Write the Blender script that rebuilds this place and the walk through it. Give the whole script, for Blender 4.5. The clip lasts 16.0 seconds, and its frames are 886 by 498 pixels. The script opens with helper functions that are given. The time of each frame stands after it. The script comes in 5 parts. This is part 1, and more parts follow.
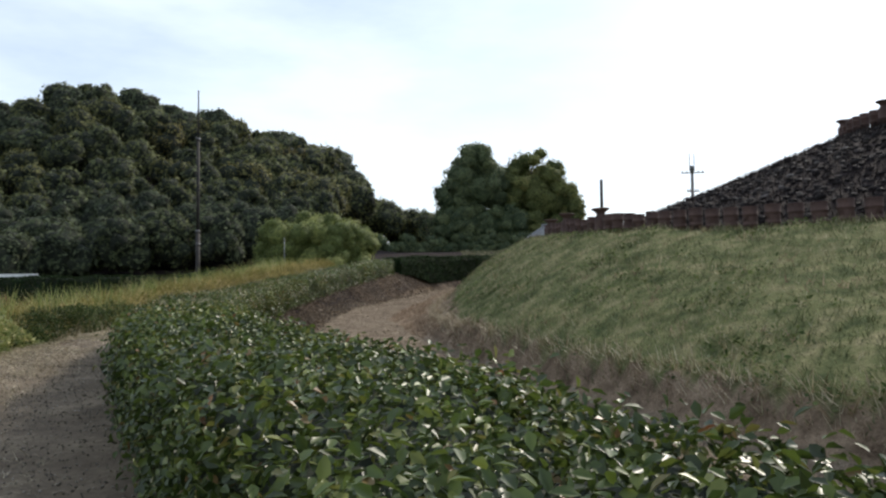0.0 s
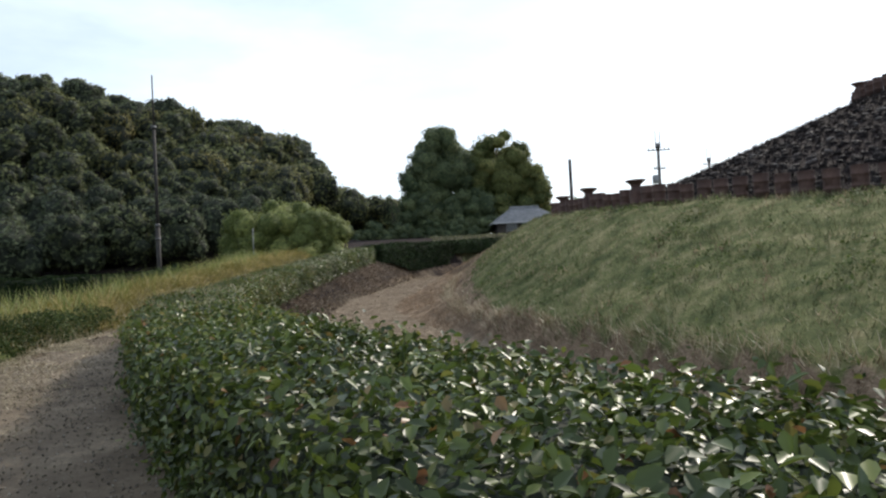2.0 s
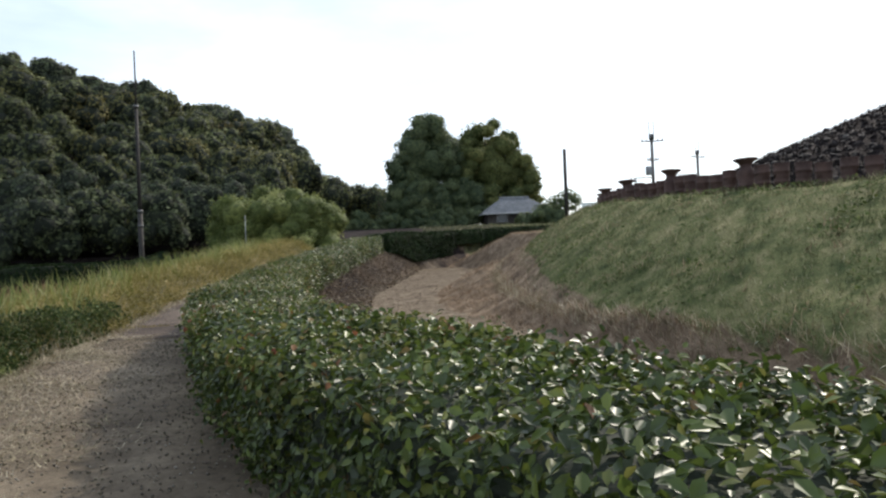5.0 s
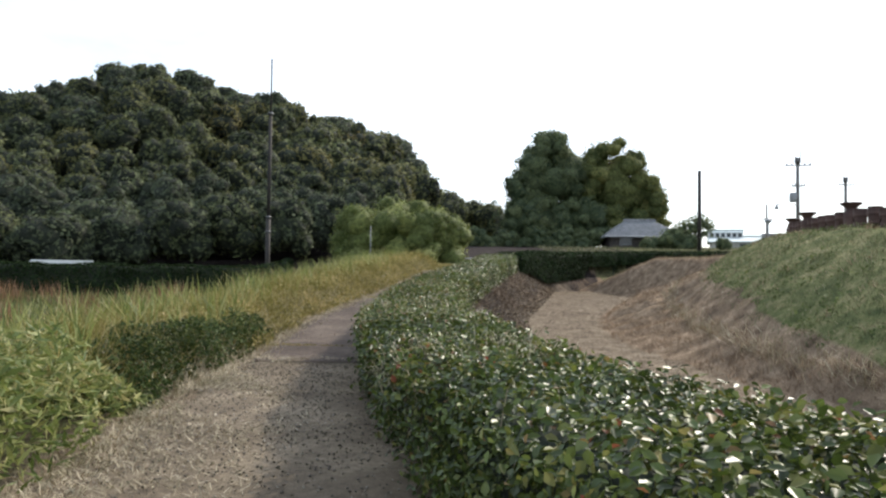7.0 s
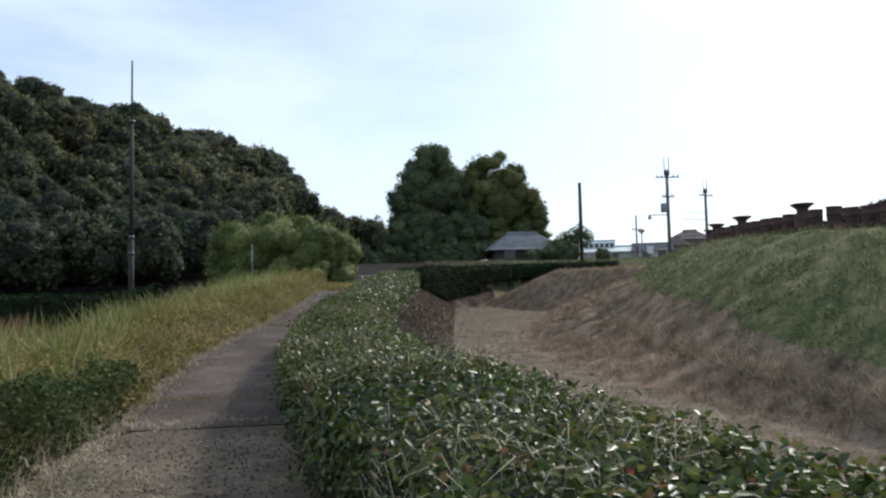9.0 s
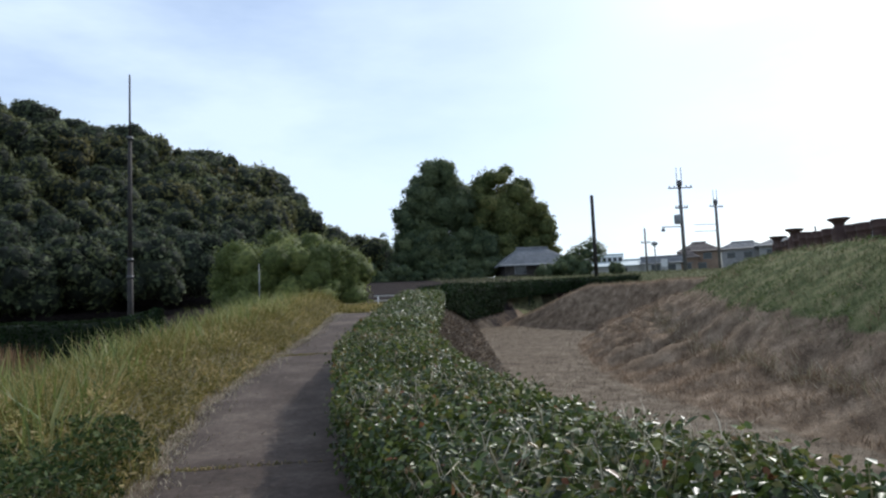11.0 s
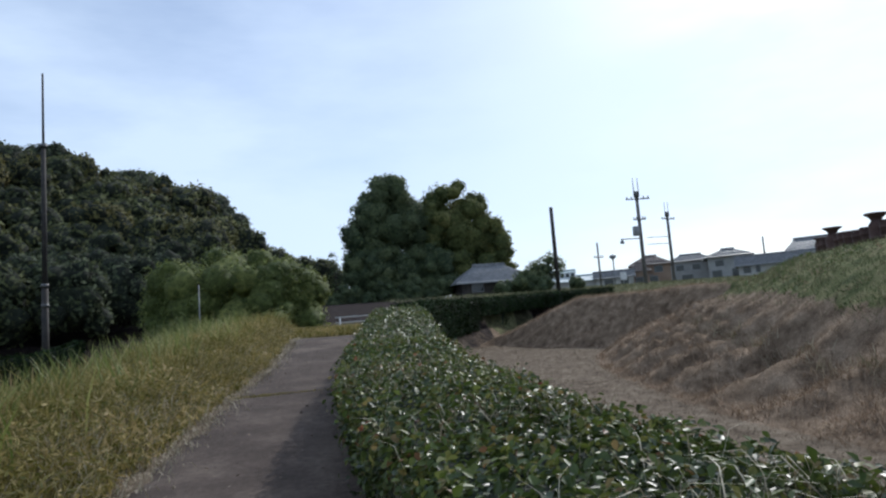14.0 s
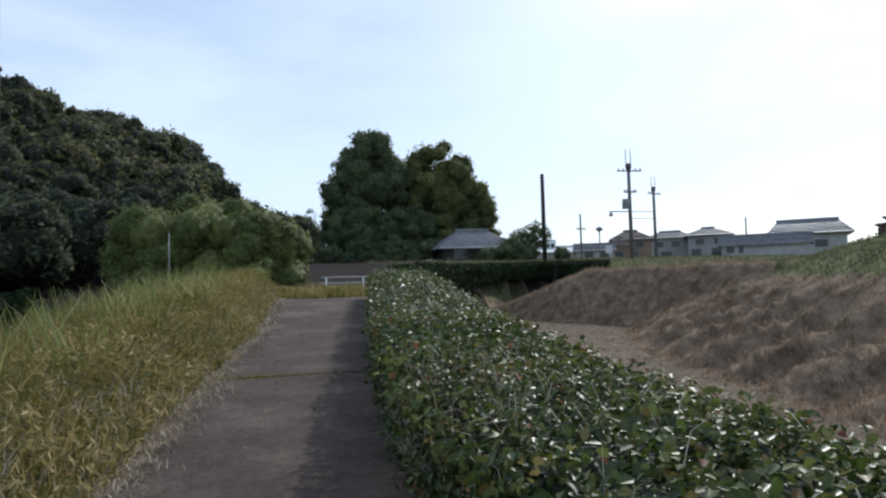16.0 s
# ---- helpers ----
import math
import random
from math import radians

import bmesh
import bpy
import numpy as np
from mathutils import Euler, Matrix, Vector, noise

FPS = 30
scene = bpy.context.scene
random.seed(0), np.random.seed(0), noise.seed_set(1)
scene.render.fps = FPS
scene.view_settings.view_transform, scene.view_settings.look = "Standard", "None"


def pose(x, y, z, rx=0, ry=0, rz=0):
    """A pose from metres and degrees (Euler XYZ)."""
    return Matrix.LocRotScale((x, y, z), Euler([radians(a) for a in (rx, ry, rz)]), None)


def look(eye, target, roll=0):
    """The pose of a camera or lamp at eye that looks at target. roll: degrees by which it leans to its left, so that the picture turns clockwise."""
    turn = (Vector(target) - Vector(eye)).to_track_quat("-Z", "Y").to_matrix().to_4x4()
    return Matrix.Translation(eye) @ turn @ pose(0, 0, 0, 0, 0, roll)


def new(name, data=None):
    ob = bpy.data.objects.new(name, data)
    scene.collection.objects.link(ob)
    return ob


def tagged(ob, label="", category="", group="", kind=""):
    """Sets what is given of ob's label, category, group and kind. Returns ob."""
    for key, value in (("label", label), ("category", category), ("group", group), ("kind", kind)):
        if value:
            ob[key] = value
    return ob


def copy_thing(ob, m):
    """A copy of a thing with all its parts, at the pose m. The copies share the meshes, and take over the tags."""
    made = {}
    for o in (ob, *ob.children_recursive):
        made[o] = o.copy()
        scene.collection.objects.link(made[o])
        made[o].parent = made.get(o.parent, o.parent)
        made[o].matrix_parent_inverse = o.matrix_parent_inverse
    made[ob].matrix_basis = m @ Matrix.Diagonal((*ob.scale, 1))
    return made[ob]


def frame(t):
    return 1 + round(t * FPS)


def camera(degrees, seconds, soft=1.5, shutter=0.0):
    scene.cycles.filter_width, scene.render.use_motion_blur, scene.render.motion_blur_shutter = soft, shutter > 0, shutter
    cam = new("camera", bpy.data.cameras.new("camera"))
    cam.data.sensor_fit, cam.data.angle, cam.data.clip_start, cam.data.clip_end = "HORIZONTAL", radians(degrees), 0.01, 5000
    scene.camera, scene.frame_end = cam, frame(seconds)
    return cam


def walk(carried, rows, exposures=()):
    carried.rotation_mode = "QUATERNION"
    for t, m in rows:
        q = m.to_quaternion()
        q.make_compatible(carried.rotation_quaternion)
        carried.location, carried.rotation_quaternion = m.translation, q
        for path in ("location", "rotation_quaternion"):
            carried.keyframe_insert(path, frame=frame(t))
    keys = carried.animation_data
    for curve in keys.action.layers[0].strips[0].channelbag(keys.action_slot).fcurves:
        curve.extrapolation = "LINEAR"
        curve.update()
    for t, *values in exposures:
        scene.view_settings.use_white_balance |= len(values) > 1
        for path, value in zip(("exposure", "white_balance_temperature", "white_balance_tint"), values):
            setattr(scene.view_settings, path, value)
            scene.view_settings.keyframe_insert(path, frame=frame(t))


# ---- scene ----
cam = camera(65.8, 16.0, 2.25)
METRES, EYE, TILT, LEAN, TURN = 20.0, 1.5, 0.0, 0.0, 0.0
ROWS = [
    (0.0, 0.0, 0.0, 0.0, 0.03, 2.54, 0.63),
    (0.5, -0.0187, 0.0212, 0.0005, 0.02, 2.1, 1.15),
    (1.0, -0.0348, 0.0427, 0.0008, -1.31, 1.91, 2.26),
    (1.5, -0.0529, 0.0664, 0.0013, -1.1, 1.66, 2.52),
    (2.0, -0.0686, 0.0894, 0.0014, -3.48, 1.31, 2.84),
    (2.5, -0.0857, 0.1136, 0.0024, -5.73, 1.39, 2.85),
    (3.0, -0.1032, 0.1346, 0.0024, -6.42, 1.81, 2.76),
    (5.5, -0.1751, 0.2346, 0.0062, -5.1, -0.11, 2.06),
    (6.0, -0.1938, 0.264, 0.0075, 3.34, -0.42, 1.19),
    (6.5, -0.2084, 0.2959, 0.0085, 4.54, 1.28, 0.21),
    (7.0, -0.2231, 0.3221, 0.0097, 2.94, 2.08, -0.82),
    (7.5, -0.2319, 0.3544, 0.01, -0.22, 2.95, 0.08),
    (8.0, -0.2447, 0.3812, 0.0112, -5.76, 3.28, 0.54),
    (8.5, -0.255, 0.4141, 0.0122, -6.38, 3.25, 0.93),
    (9.0, -0.2686, 0.443, 0.0139, -7.29, 3.41, 1.26),
    (9.5, -0.2767, 0.4766, 0.0151, -6.0, 4.05, 2.19),
    (12.0, -0.317, 0.6245, 0.0203, -8.86, 5.09, 3.43),
    (12.5, -0.3193, 0.6613, 0.0205, -9.64, 5.15, 4.26),
    (13.0, -0.3274, 0.6947, 0.0206, -10.72, 4.82, 4.3),
    (13.5, -0.3284, 0.7302, 0.0194, -10.95, 6.12, 4.46),
    (14.0, -0.338, 0.7654, 0.0172, -11.92, 6.51, 4.41),
    (14.5, -0.3417, 0.8048, 0.0169, -12.25, 6.77, 4.41),
    (15.0, -0.3516, 0.8415, 0.019, -11.53, 6.37, 3.68),
    (15.5, -0.3537, 0.8754, 0.0212, -13.29, 4.42, 2.71),
    (16.0, -0.3604, 0.9079, 0.0239, -14.47, 3.44, 1.49),
]
walk(cam, [(t, pose(0, 0, EYE, TILT, LEAN, TURN) @ pose(METRES * x, METRES * y, METRES * z, 90 + pitch, roll, yaw)) for t, x, y, z, yaw, pitch, roll in ROWS],
     [(0.0, 0.35, 6600, 10), (3.0, 0.5, 6600, 10), (5.5, 0.5, 6600, 10), (6.0, 0.62, 6600, 10), (6.5, 0.86, 6650, 10), (7.0, 0.82, 6650, 10), (8.0, 0.3, 6400, 10), (9.5, 0.15, 6100, 10), (12.0, 0.05, 5950, 10), (14.5, -0.05, 5850, 10), (16.0, 0.0, 5950, 10)])

# ---------------------------------------------------------------- world, sun
SUN_AZ, SUN_EL = 42.0, 36.0     # degrees to the right of +y, and above the horizon
world = bpy.data.worlds.new("sky")
scene.world = world
world.use_nodes = True
wn, wl = world.node_tree.nodes, world.node_tree.links
wn.clear()
w_out = wn.new("ShaderNodeOutputWorld")
w_bg = wn.new("ShaderNodeBackground")
w_sky = wn.new("ShaderNodeTexSky")
w_sky.sky_type, w_sky.sun_disc = "NISHITA", False
w_sky.sun_elevation, w_sky.sun_rotation = radians(SUN_EL), radians(SUN_AZ)
w_sky.air_density, w_sky.dust_density, w_sky.ozone_density = 1.0, 1.2, 2.0
w_co = wn.new("ShaderNodeTexCoord")
w_map = wn.new("ShaderNodeMapping")
w_map.inputs["Scale"].default_value = (1.0, 1.0, 3.2)
w_noise = wn.new("ShaderNodeTexNoise")
w_noise.inputs["Scale"].default_value, w_noise.inputs["Detail"].default_value = 1.6, 6.0
w_noise.inputs["Roughness"].default_value = 0.55
w_ramp = wn.new("ShaderNodeValToRGB")
w_ramp.color_ramp.elements[0].position, w_ramp.color_ramp.elements[0].color = 0.36, (0.26, 0.26, 0.26, 1)
w_ramp.color_ramp.elements[1].position, w_ramp.color_ramp.elements[1].color = 0.66, (0.80, 0.80, 0.80, 1)
w_mix = wn.new("ShaderNodeMix")
w_mix.data_type = "RGBA"
w_mix.inputs["B"].default_value = (7.2, 8.15, 9.3, 1)
wl.new(w_co.outputs["Generated"], w_map.inputs["Vector"])
wl.new(w_map.outputs["Vector"], w_noise.inputs["Vector"])
wl.new(w_noise.outputs["Fac"], w_ramp.inputs["Fac"])
wl.new(w_ramp.outputs["Color"], w_mix.inputs["Factor"])
wl.new(w_sky.outputs["Color"], w_mix.inputs["A"])
wl.new(w_mix.outputs["Result"], w_bg.inputs["Color"])
w_bg.inputs["Strength"].default_value = 0.12
wl.new(w_bg.outputs["Background"], w_out.inputs["Surface"])

sun = new("sun", bpy.data.lights.new("sun", "SUN"))
sun.data.energy, sun.data.angle, sun.data.color = 2.9, radians(1.2), (1.0, 0.93, 0.82)
sun_dir = Vector((math.sin(radians(SUN_AZ)) * math.cos(radians(SUN_EL)),
                  math.cos(radians(SUN_AZ)) * math.cos(radians(SUN_EL)), math.sin(radians(SUN_EL))))
sun.matrix_world = look(sun_dir * 60, (0, 0, 0))

# ---------------------------------------------------------------- helpers
rng = np.random.default_rng(7)


def mesh_from(name, verts, faces, material=None, smooth=False):
    """A mesh out of an n x 3 array and an m x k array of equal faces."""
    verts, faces = np.asarray(verts, dtype=np.float32), np.asarray(faces, dtype=np.int32)
    me = bpy.data.meshes.new(name)
    me.vertices.add(len(verts))
    me.vertices.foreach_set("co", verts.ravel())
    k = faces.shape[1]
    me.loops.add(faces.size)
    me.loops.foreach_set("vertex_index", faces.ravel())
    me.polygons.add(len(faces))
    me.polygons.foreach_set("loop_start", np.arange(len(faces), dtype=np.int32) * k)
    me.update(calc_edges=True)
    if smooth:
        me.polygons.foreach_set("use_smooth", np.ones(len(faces), dtype=bool))
    if material:
        me.materials.append(material)
    return me


def under(ob, parent):
    if parent is not None:
        ob.parent = parent
        ob.matrix_parent_inverse = parent.matrix_basis.inverted()
    return ob


def part(name, bm, material, parent, label=""):
    """One bmesh in world coordinates as one mesh object under a thing."""
    me = bpy.data.meshes.new(name)
    bm.to_mesh(me)
    bm.free()
    me.materials.append(material)
    ob = under(new(name, me), parent)
    return tagged(ob, label=label) if label else ob


def part_np(name, verts, faces, material, parent, label="", smooth=False):
    ob = under(new(name, mesh_from(name, verts, faces, material, smooth)), parent)
    return tagged(ob, label=label) if label else ob


def empty(name, x, y, z, label, category, group="", kind=""):
    ob = new(name)
    ob.empty_display_size = 0.2
    ob.matrix_basis = Matrix.Translation((x, y, z))
    return tagged(ob, label, category, group, kind)


def bm_box(bm, x0, y0, z0, x1, y1, z1, m=None, bevel=0.0):
    r = bmesh.ops.create_cube(bm, size=1.0)
    vs = r["verts"]
    t = Matrix.Translation(((x0 + x1) / 2, (y0 + y1) / 2, (z0 + z1) / 2)) @ Matrix.Diagonal((x1 - x0, y1 - y0, z1 - z0, 1))
    bmesh.ops.transform(bm, matrix=t, verts=vs)
    if bevel:
        es = list({e for v in vs for e in v.link_edges})
        vs = list({v for f in bmesh.ops.bevel(bm, geom=es, offset=bevel, segments=2, affect="EDGES")["faces"] for v in f.verts} | {v for v in vs if v.is_valid})
    if m is not None:
        bmesh.ops.transform(bm, matrix=m, verts=vs)
    return vs


def bm_lathe(bm, profile, segs=14, m=None, cap=True):
    """A turned shape from (radius, height) pairs."""
    rings = []
    for r, z in profile:
        rings.append([bm.verts.new((r * math.cos(2 * math.pi * i / segs), r * math.sin(2 * math.pi * i / segs), z)) for i in range(segs)])
    for a, b in zip(rings, rings[1:]):
        for i in range(segs):
            f = bm.faces.new((a[i], a[(i + 1) % segs], b[(i + 1) % segs], b[i]))
            f.smooth = True
    if cap:
        bm.faces.new(list(reversed(rings[0])))
        bm.faces.new(rings[-1])
    vs = [v for ring in rings for v in ring]
    if m is not None:
        bmesh.ops.transform(bm, matrix=m, verts=vs)
    return vs


def bm_tube(bm, pts, radii, segs=8):
    """A tapered tube along points."""
    rings = []
    pts = [Vector(p) for p in pts]
    for i, p in enumerate(pts):
        way = (pts[min(i + 1, len(pts) - 1)] - pts[max(i - 1, 0)]).normalized()
        side = way.orthogonal().normalized()
        other = way.cross(side)
        rings.append([bm.verts.new(p + radii[i] * (math.cos(2 * math.pi * j / segs) * side + math.sin(2 * math.pi * j / segs) * other)) for j in range(segs)])
    for a, b in zip(rings, rings[1:]):
        best = min(range(segs), key=lambda k: (a[0].co - b[k].co).length)
        for j in range(segs):
            f = bm.faces.new((a[j], a[(j + 1) % segs], b[(j + 1 + best) % segs], b[(j + best) % segs]))
            f.smooth = True
    bm.faces.new(list(reversed(rings[0])))
    bm.faces.new(rings[-1])


def unit(v):
    return v / np.maximum(np.linalg.norm(v, axis=1, keepdims=True), 1e-9)


def leaves(pos, normal, length, ratio=0.55, fold=0.18, spread=0.8, droop=0.0):
    """Pointed, folded leaves at pos that face roughly along normal: six vertices, four triangles each."""
    n = len(pos)
    nn = unit(normal + rng.normal(0, spread, (n, 3)))
    t = unit(np.cross(nn, rng.normal(0, 1, (n, 3))))
    t = unit(t + np.array([0, 0, -droop]))
    nn = unit(nn - t * np.sum(nn * t, axis=1, keepdims=True))
    s = np.cross(nn, t)
    L = np.broadcast_to(np.asarray(length, float), (n,))[:, None]
    W = L * ratio * 0.5
    base = pos - t * L * 0.5
    lift = nn * W * (fold / 0.18) * 0.35
    v = np.stack([base, base + t * L * 0.35 + s * W + lift, base + t * L * 0.72 + s * W * 0.72 + lift * 0.6, base + t * L - nn * L * 0.06,
                  base + t * L * 0.72 - s * W * 0.72 + lift * 0.6, base + t * L * 0.35 - s * W + lift], axis=1).reshape(-1, 3)
    i = np.arange(n)[:, None] * 6
    f = np.concatenate([i + [0, 1, 2], i + [0, 2, 3], i + [0, 3, 4], i + [0, 4, 5]], axis=1).reshape(-1, 3)
    return v, f


def tufts(pos, normal, length, spread=0.5, ratio=0.8):
    """Ragged leaf clusters for trees far off: one kinked quad each."""
    n = len(pos)
    nn = unit(normal + rng.normal(0, spread, (n, 3)))
    t = unit(np.cross(nn, rng.normal(0, 1, (n, 3))))
    s = np.cross(nn, t)
    L = np.broadcast_to(np.asarray(length, float), (n,))[:, None] * 0.5
    W = L * ratio * rng.uniform(0.6, 1.1, (n, 1))
    k = rng.uniform(-0.35, 0.35, (n, 1)) * L * nn
    v = np.stack([pos - t * L, pos + s * W * 0.8 + k, pos + t * L, pos - s * W * 0.9 - k * 0.5], axis=1).reshape(-1, 3)
    f = np.arange(n * 4).reshape(n, 4)
    return v, f


def blades(pos, height, width, lean=0.35, wind=(0.0, 0.0)):
    """Grass blades: two quads each, bent over."""
    n = len(pos)
    a = rng.uniform(0, 2 * math.pi, n)
    face = np.stack([np.cos(a), np.sin(a), np.zeros(n)], axis=1)
    b = rng.uniform(0, 2 * math.pi, n)
    bend = np.stack([np.cos(b) + wind[0], np.sin(b) + wind[1], np.zeros(n)], axis=1) * (rng.uniform(0.2, 1.0, (n, 1)) * lean)
    h = np.broadcast_to(np.asarray(height, float), (n,))[:, None]
    w = np.broadcast_to(np.asarray(width, float), (n,))[:, None] * 0.5
    up = np.array([0, 0, 1.0])
    mid = pos + up * h * 0.55 + bend * h * 0.3
    tip = pos + up * h * (1.0 - 0.35 * np.linalg.norm(bend, axis=1, keepdims=True)) + bend * h
    v = np.stack([pos - face * w, pos + face * w, mid + face * w * 0.8, mid - face * w * 0.8, tip + face * w * 0.08, tip - face * w * 0.08], axis=1).reshape(-1, 3)
    i = np.arange(n)[:, None] * 6
    f = np.concatenate([i + [0, 1, 2, 3], i + [3, 2, 4, 5]], axis=1).reshape(-1, 4)
    return v, f


def stubs(pos, height, width, lean=0.35, wind=(0.0, 0.0)):
    """Short grass: one tapered quad each."""
    n = len(pos)
    a, b = rng.uniform(0, 2 * math.pi, (2, n))
    face = np.stack([np.cos(a), np.sin(a), np.zeros(n)], axis=1) * width * 0.5
    h = np.broadcast_to(np.asarray(height, float), (n,))[:, None]
    bend = np.stack([np.cos(b) + wind[0], np.sin(b) + wind[1], np.zeros(n)], axis=1) * (rng.uniform(0.2, 1.0, (n, 1)) * lean)
    tip = pos + h * (bend + np.array([0, 0, 1.0])) / np.sqrt(1 + np.sum(bend ** 2, axis=1, keepdims=True))
    v = np.stack([pos - face, pos + face, tip + face * 0.2, tip - face * 0.2], axis=1).reshape(-1, 3)
    return v, np.arange(n * 4).reshape(n, 4)


def join(*sets):
    vs, fs, k = [], [], 0
    for v, f in sets:
        vs.append(v)
        fs.append(f + k)
        k += len(v)
    return np.concatenate(vs), np.concatenate(fs)


def wave(x, y, scale, seed=0.0):
    """Smooth irregular variation between about -1 and 1."""
    x, y = np.asarray(x) / scale + seed * 3.1, np.asarray(y) / scale - seed * 1.7
    return (np.sin(1.7 * x + 1.3 * np.sin(0.9 * y + seed)) + np.sin(2.3 * y + 1.1 * np.sin(1.4 * x - seed)) + 0.6 * np.sin(3.9 * x + 2.9 * y + seed)
            + 0.4 * np.sin(7.1 * x - 5.3 * y + 2 * seed)) / 3.0


# ---------------------------------------------------------------- materials
def material(name):
    m = bpy.data.materials.new(name)
    m.use_nodes = True
    m.node_tree.nodes.clear()
    out = m.node_tree.nodes.new("ShaderNodeOutputMaterial")
    p = m.node_tree.nodes.new("ShaderNodeBsdfPrincipled")
    m.node_tree.links.new(p.outputs["BSDF"], out.inputs["Surface"])
    return m, m.node_tree.nodes, m.node_tree.links, p, out


def ramp_node(nodes, stops):
    r = nodes.new("ShaderNodeValToRGB")
    el = r.color_ramp.elements
    while len(el) < len(stops):
        el.new(0.5)
    for e, (at, col) in zip(el, stops):
        e.position, e.color = at, (*col, 1)
    return r


def noise_node(nodes, links, scale, detail=4.0, rough=0.6):
    c = nodes.new("ShaderNodeTexCoord")
    n = nodes.new("ShaderNodeTexNoise")
    n.inputs["Scale"].default_value, n.inputs["Detail"].default_value, n.inputs["Roughness"].default_value = scale, detail, rough
    links.new(c.outputs["Object"], n.inputs["Vector"])
    return n


def mix_node(nodes, links, a, b, fac, blend="MIX"):
    m = nodes.new("ShaderNodeMix")
    m.data_type, m.blend_type = "RGBA", blend
    for socket, v in (("A", a), ("B", b), ("Factor", fac)):
        if isinstance(v, (int, float)):
            m.inputs[socket].default_value = v
        elif isinstance(v, tuple):
            m.inputs[socket].default_value = (*v, 1)
        else:
            links.new(v, m.inputs[socket])
    return m.outputs["Result"]


def bump_to(nodes, links, p, height, strength, distance=0.02):
    b = nodes.new("ShaderNodeBump")
    b.inputs["Strength"].default_value, b.inputs["Distance"].default_value = strength, distance
    links.new(height, b.inputs["Height"])
    links.new(b.outputs["Normal"], p.inputs["Normal"])


def leaf_material(name, stops, rough=0.45, through_light=0.25, patch=0.6, patch_col=(0.5, 0.5, 0.4), spec=0.5, mottle=0.0, dull=0.15):
    """Foliage: each leaf its own tone, patches of another tone, some light through it."""
    m, nodes, links, p, out = material(name)
    g = nodes.new("ShaderNodeNewGeometry")
    # late in the year: all foliage a little dulled
    r = ramp_node(nodes, [(at, tuple(c + dull * (sum(col_) / 3 - c) for c in col_)) for at, col_ in stops])
    links.new(g.outputs["Random Per Island"], r.inputs["Fac"])
    n = noise_node(nodes, links, patch, 3.0)
    nr = ramp_node(nodes, [(0.38, patch_col), (0.62, (1, 1, 1))])
    links.new(n.outputs["Fac"], nr.inputs["Fac"])
    col = mix_node(nodes, links, r.outputs["Color"], nr.outputs["Color"], 1.0, "MULTIPLY")
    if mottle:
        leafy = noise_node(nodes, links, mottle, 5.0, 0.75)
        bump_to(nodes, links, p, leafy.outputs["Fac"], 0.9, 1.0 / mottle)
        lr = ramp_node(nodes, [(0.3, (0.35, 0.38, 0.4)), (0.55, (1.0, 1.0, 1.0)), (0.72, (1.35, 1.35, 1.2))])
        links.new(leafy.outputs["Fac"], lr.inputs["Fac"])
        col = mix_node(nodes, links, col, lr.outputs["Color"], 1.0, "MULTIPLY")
    links.new(col, p.inputs["Base Color"])
    p.inputs["Roughness"].default_value = rough
    p.inputs["Specular IOR Level"].default_value = spec
    t = nodes.new("ShaderNodeBsdfTranslucent")
    links.new(col, t.inputs["Color"])
    mx = nodes.new("ShaderNodeMixShader")
    mx.inputs["Fac"].default_value = through_light
    links.new(p.outputs["BSDF"], mx.inputs[1])
    links.new(t.outputs["BSDF"], mx.inputs[2])
    links.new(mx.outputs["Shader"], out.inputs["Surface"])
    return m


def plain_material(name, a, b, scale, rough=0.8, bump=0.3, fine=40.0, metal=0.0, dist=0.01):
    """A surface of two tones in patches with a fine grain."""
    m, nodes, links, p, out = material(name)
    n = noise_node(nodes, links, scale, 5.0)
    r = ramp_node(nodes, [(0.35, a), (0.65, b)])
    links.new(n.outputs["Fac"], r.inputs["Fac"])
    g = noise_node(nodes, links, fine, 3.0, 0.7)
    gr = ramp_node(nodes, [(0.3, (0.7, 0.7, 0.7)), (0.7, (1.1, 1.1, 1.1))])
    links.new(g.outputs["Fac"], gr.inputs["Fac"])
    links.new(mix_node(nodes, links, r.outputs["Color"], gr.outputs["Color"], 1.0, "MULTIPLY"), p.inputs["Base Color"])
    p.inputs["Roughness"].default_value, p.inputs["Metallic"].default_value = rough, metal
    bump_to(nodes, links, p, g.outputs["Fac"], bump, dist)
    return m


HEDGE_LEAF = leaf_material("hedge_leaf", [(0.0, (0.034, 0.050, 0.016)), (0.45, (0.068, 0.102, 0.022)), (0.8, (0.125, 0.168, 0.03)), (0.93, (0.20, 0.22, 0.05)), (0.985, (0.19, 0.16, 0.05)), (1.0, (0.26, 0.11, 0.05))],
                          rough=0.40, through_light=0.30, patch=1.3, patch_col=(0.6, 0.62, 0.55), spec=0.42, dull=0.03)
VINE_LEAF = leaf_material("vine_leaf", [(0.0, (0.075, 0.11, 0.03)), (0.5, (0.14, 0.175, 0.045)), (0.86, (0.26, 0.25, 0.085)), (0.96, (0.26, 0.17, 0.07)), (1.0, (0.28, 0.08, 0.05))], rough=0.45, through_light=0.35, patch=2.0, spec=0.2, dull=0.03)
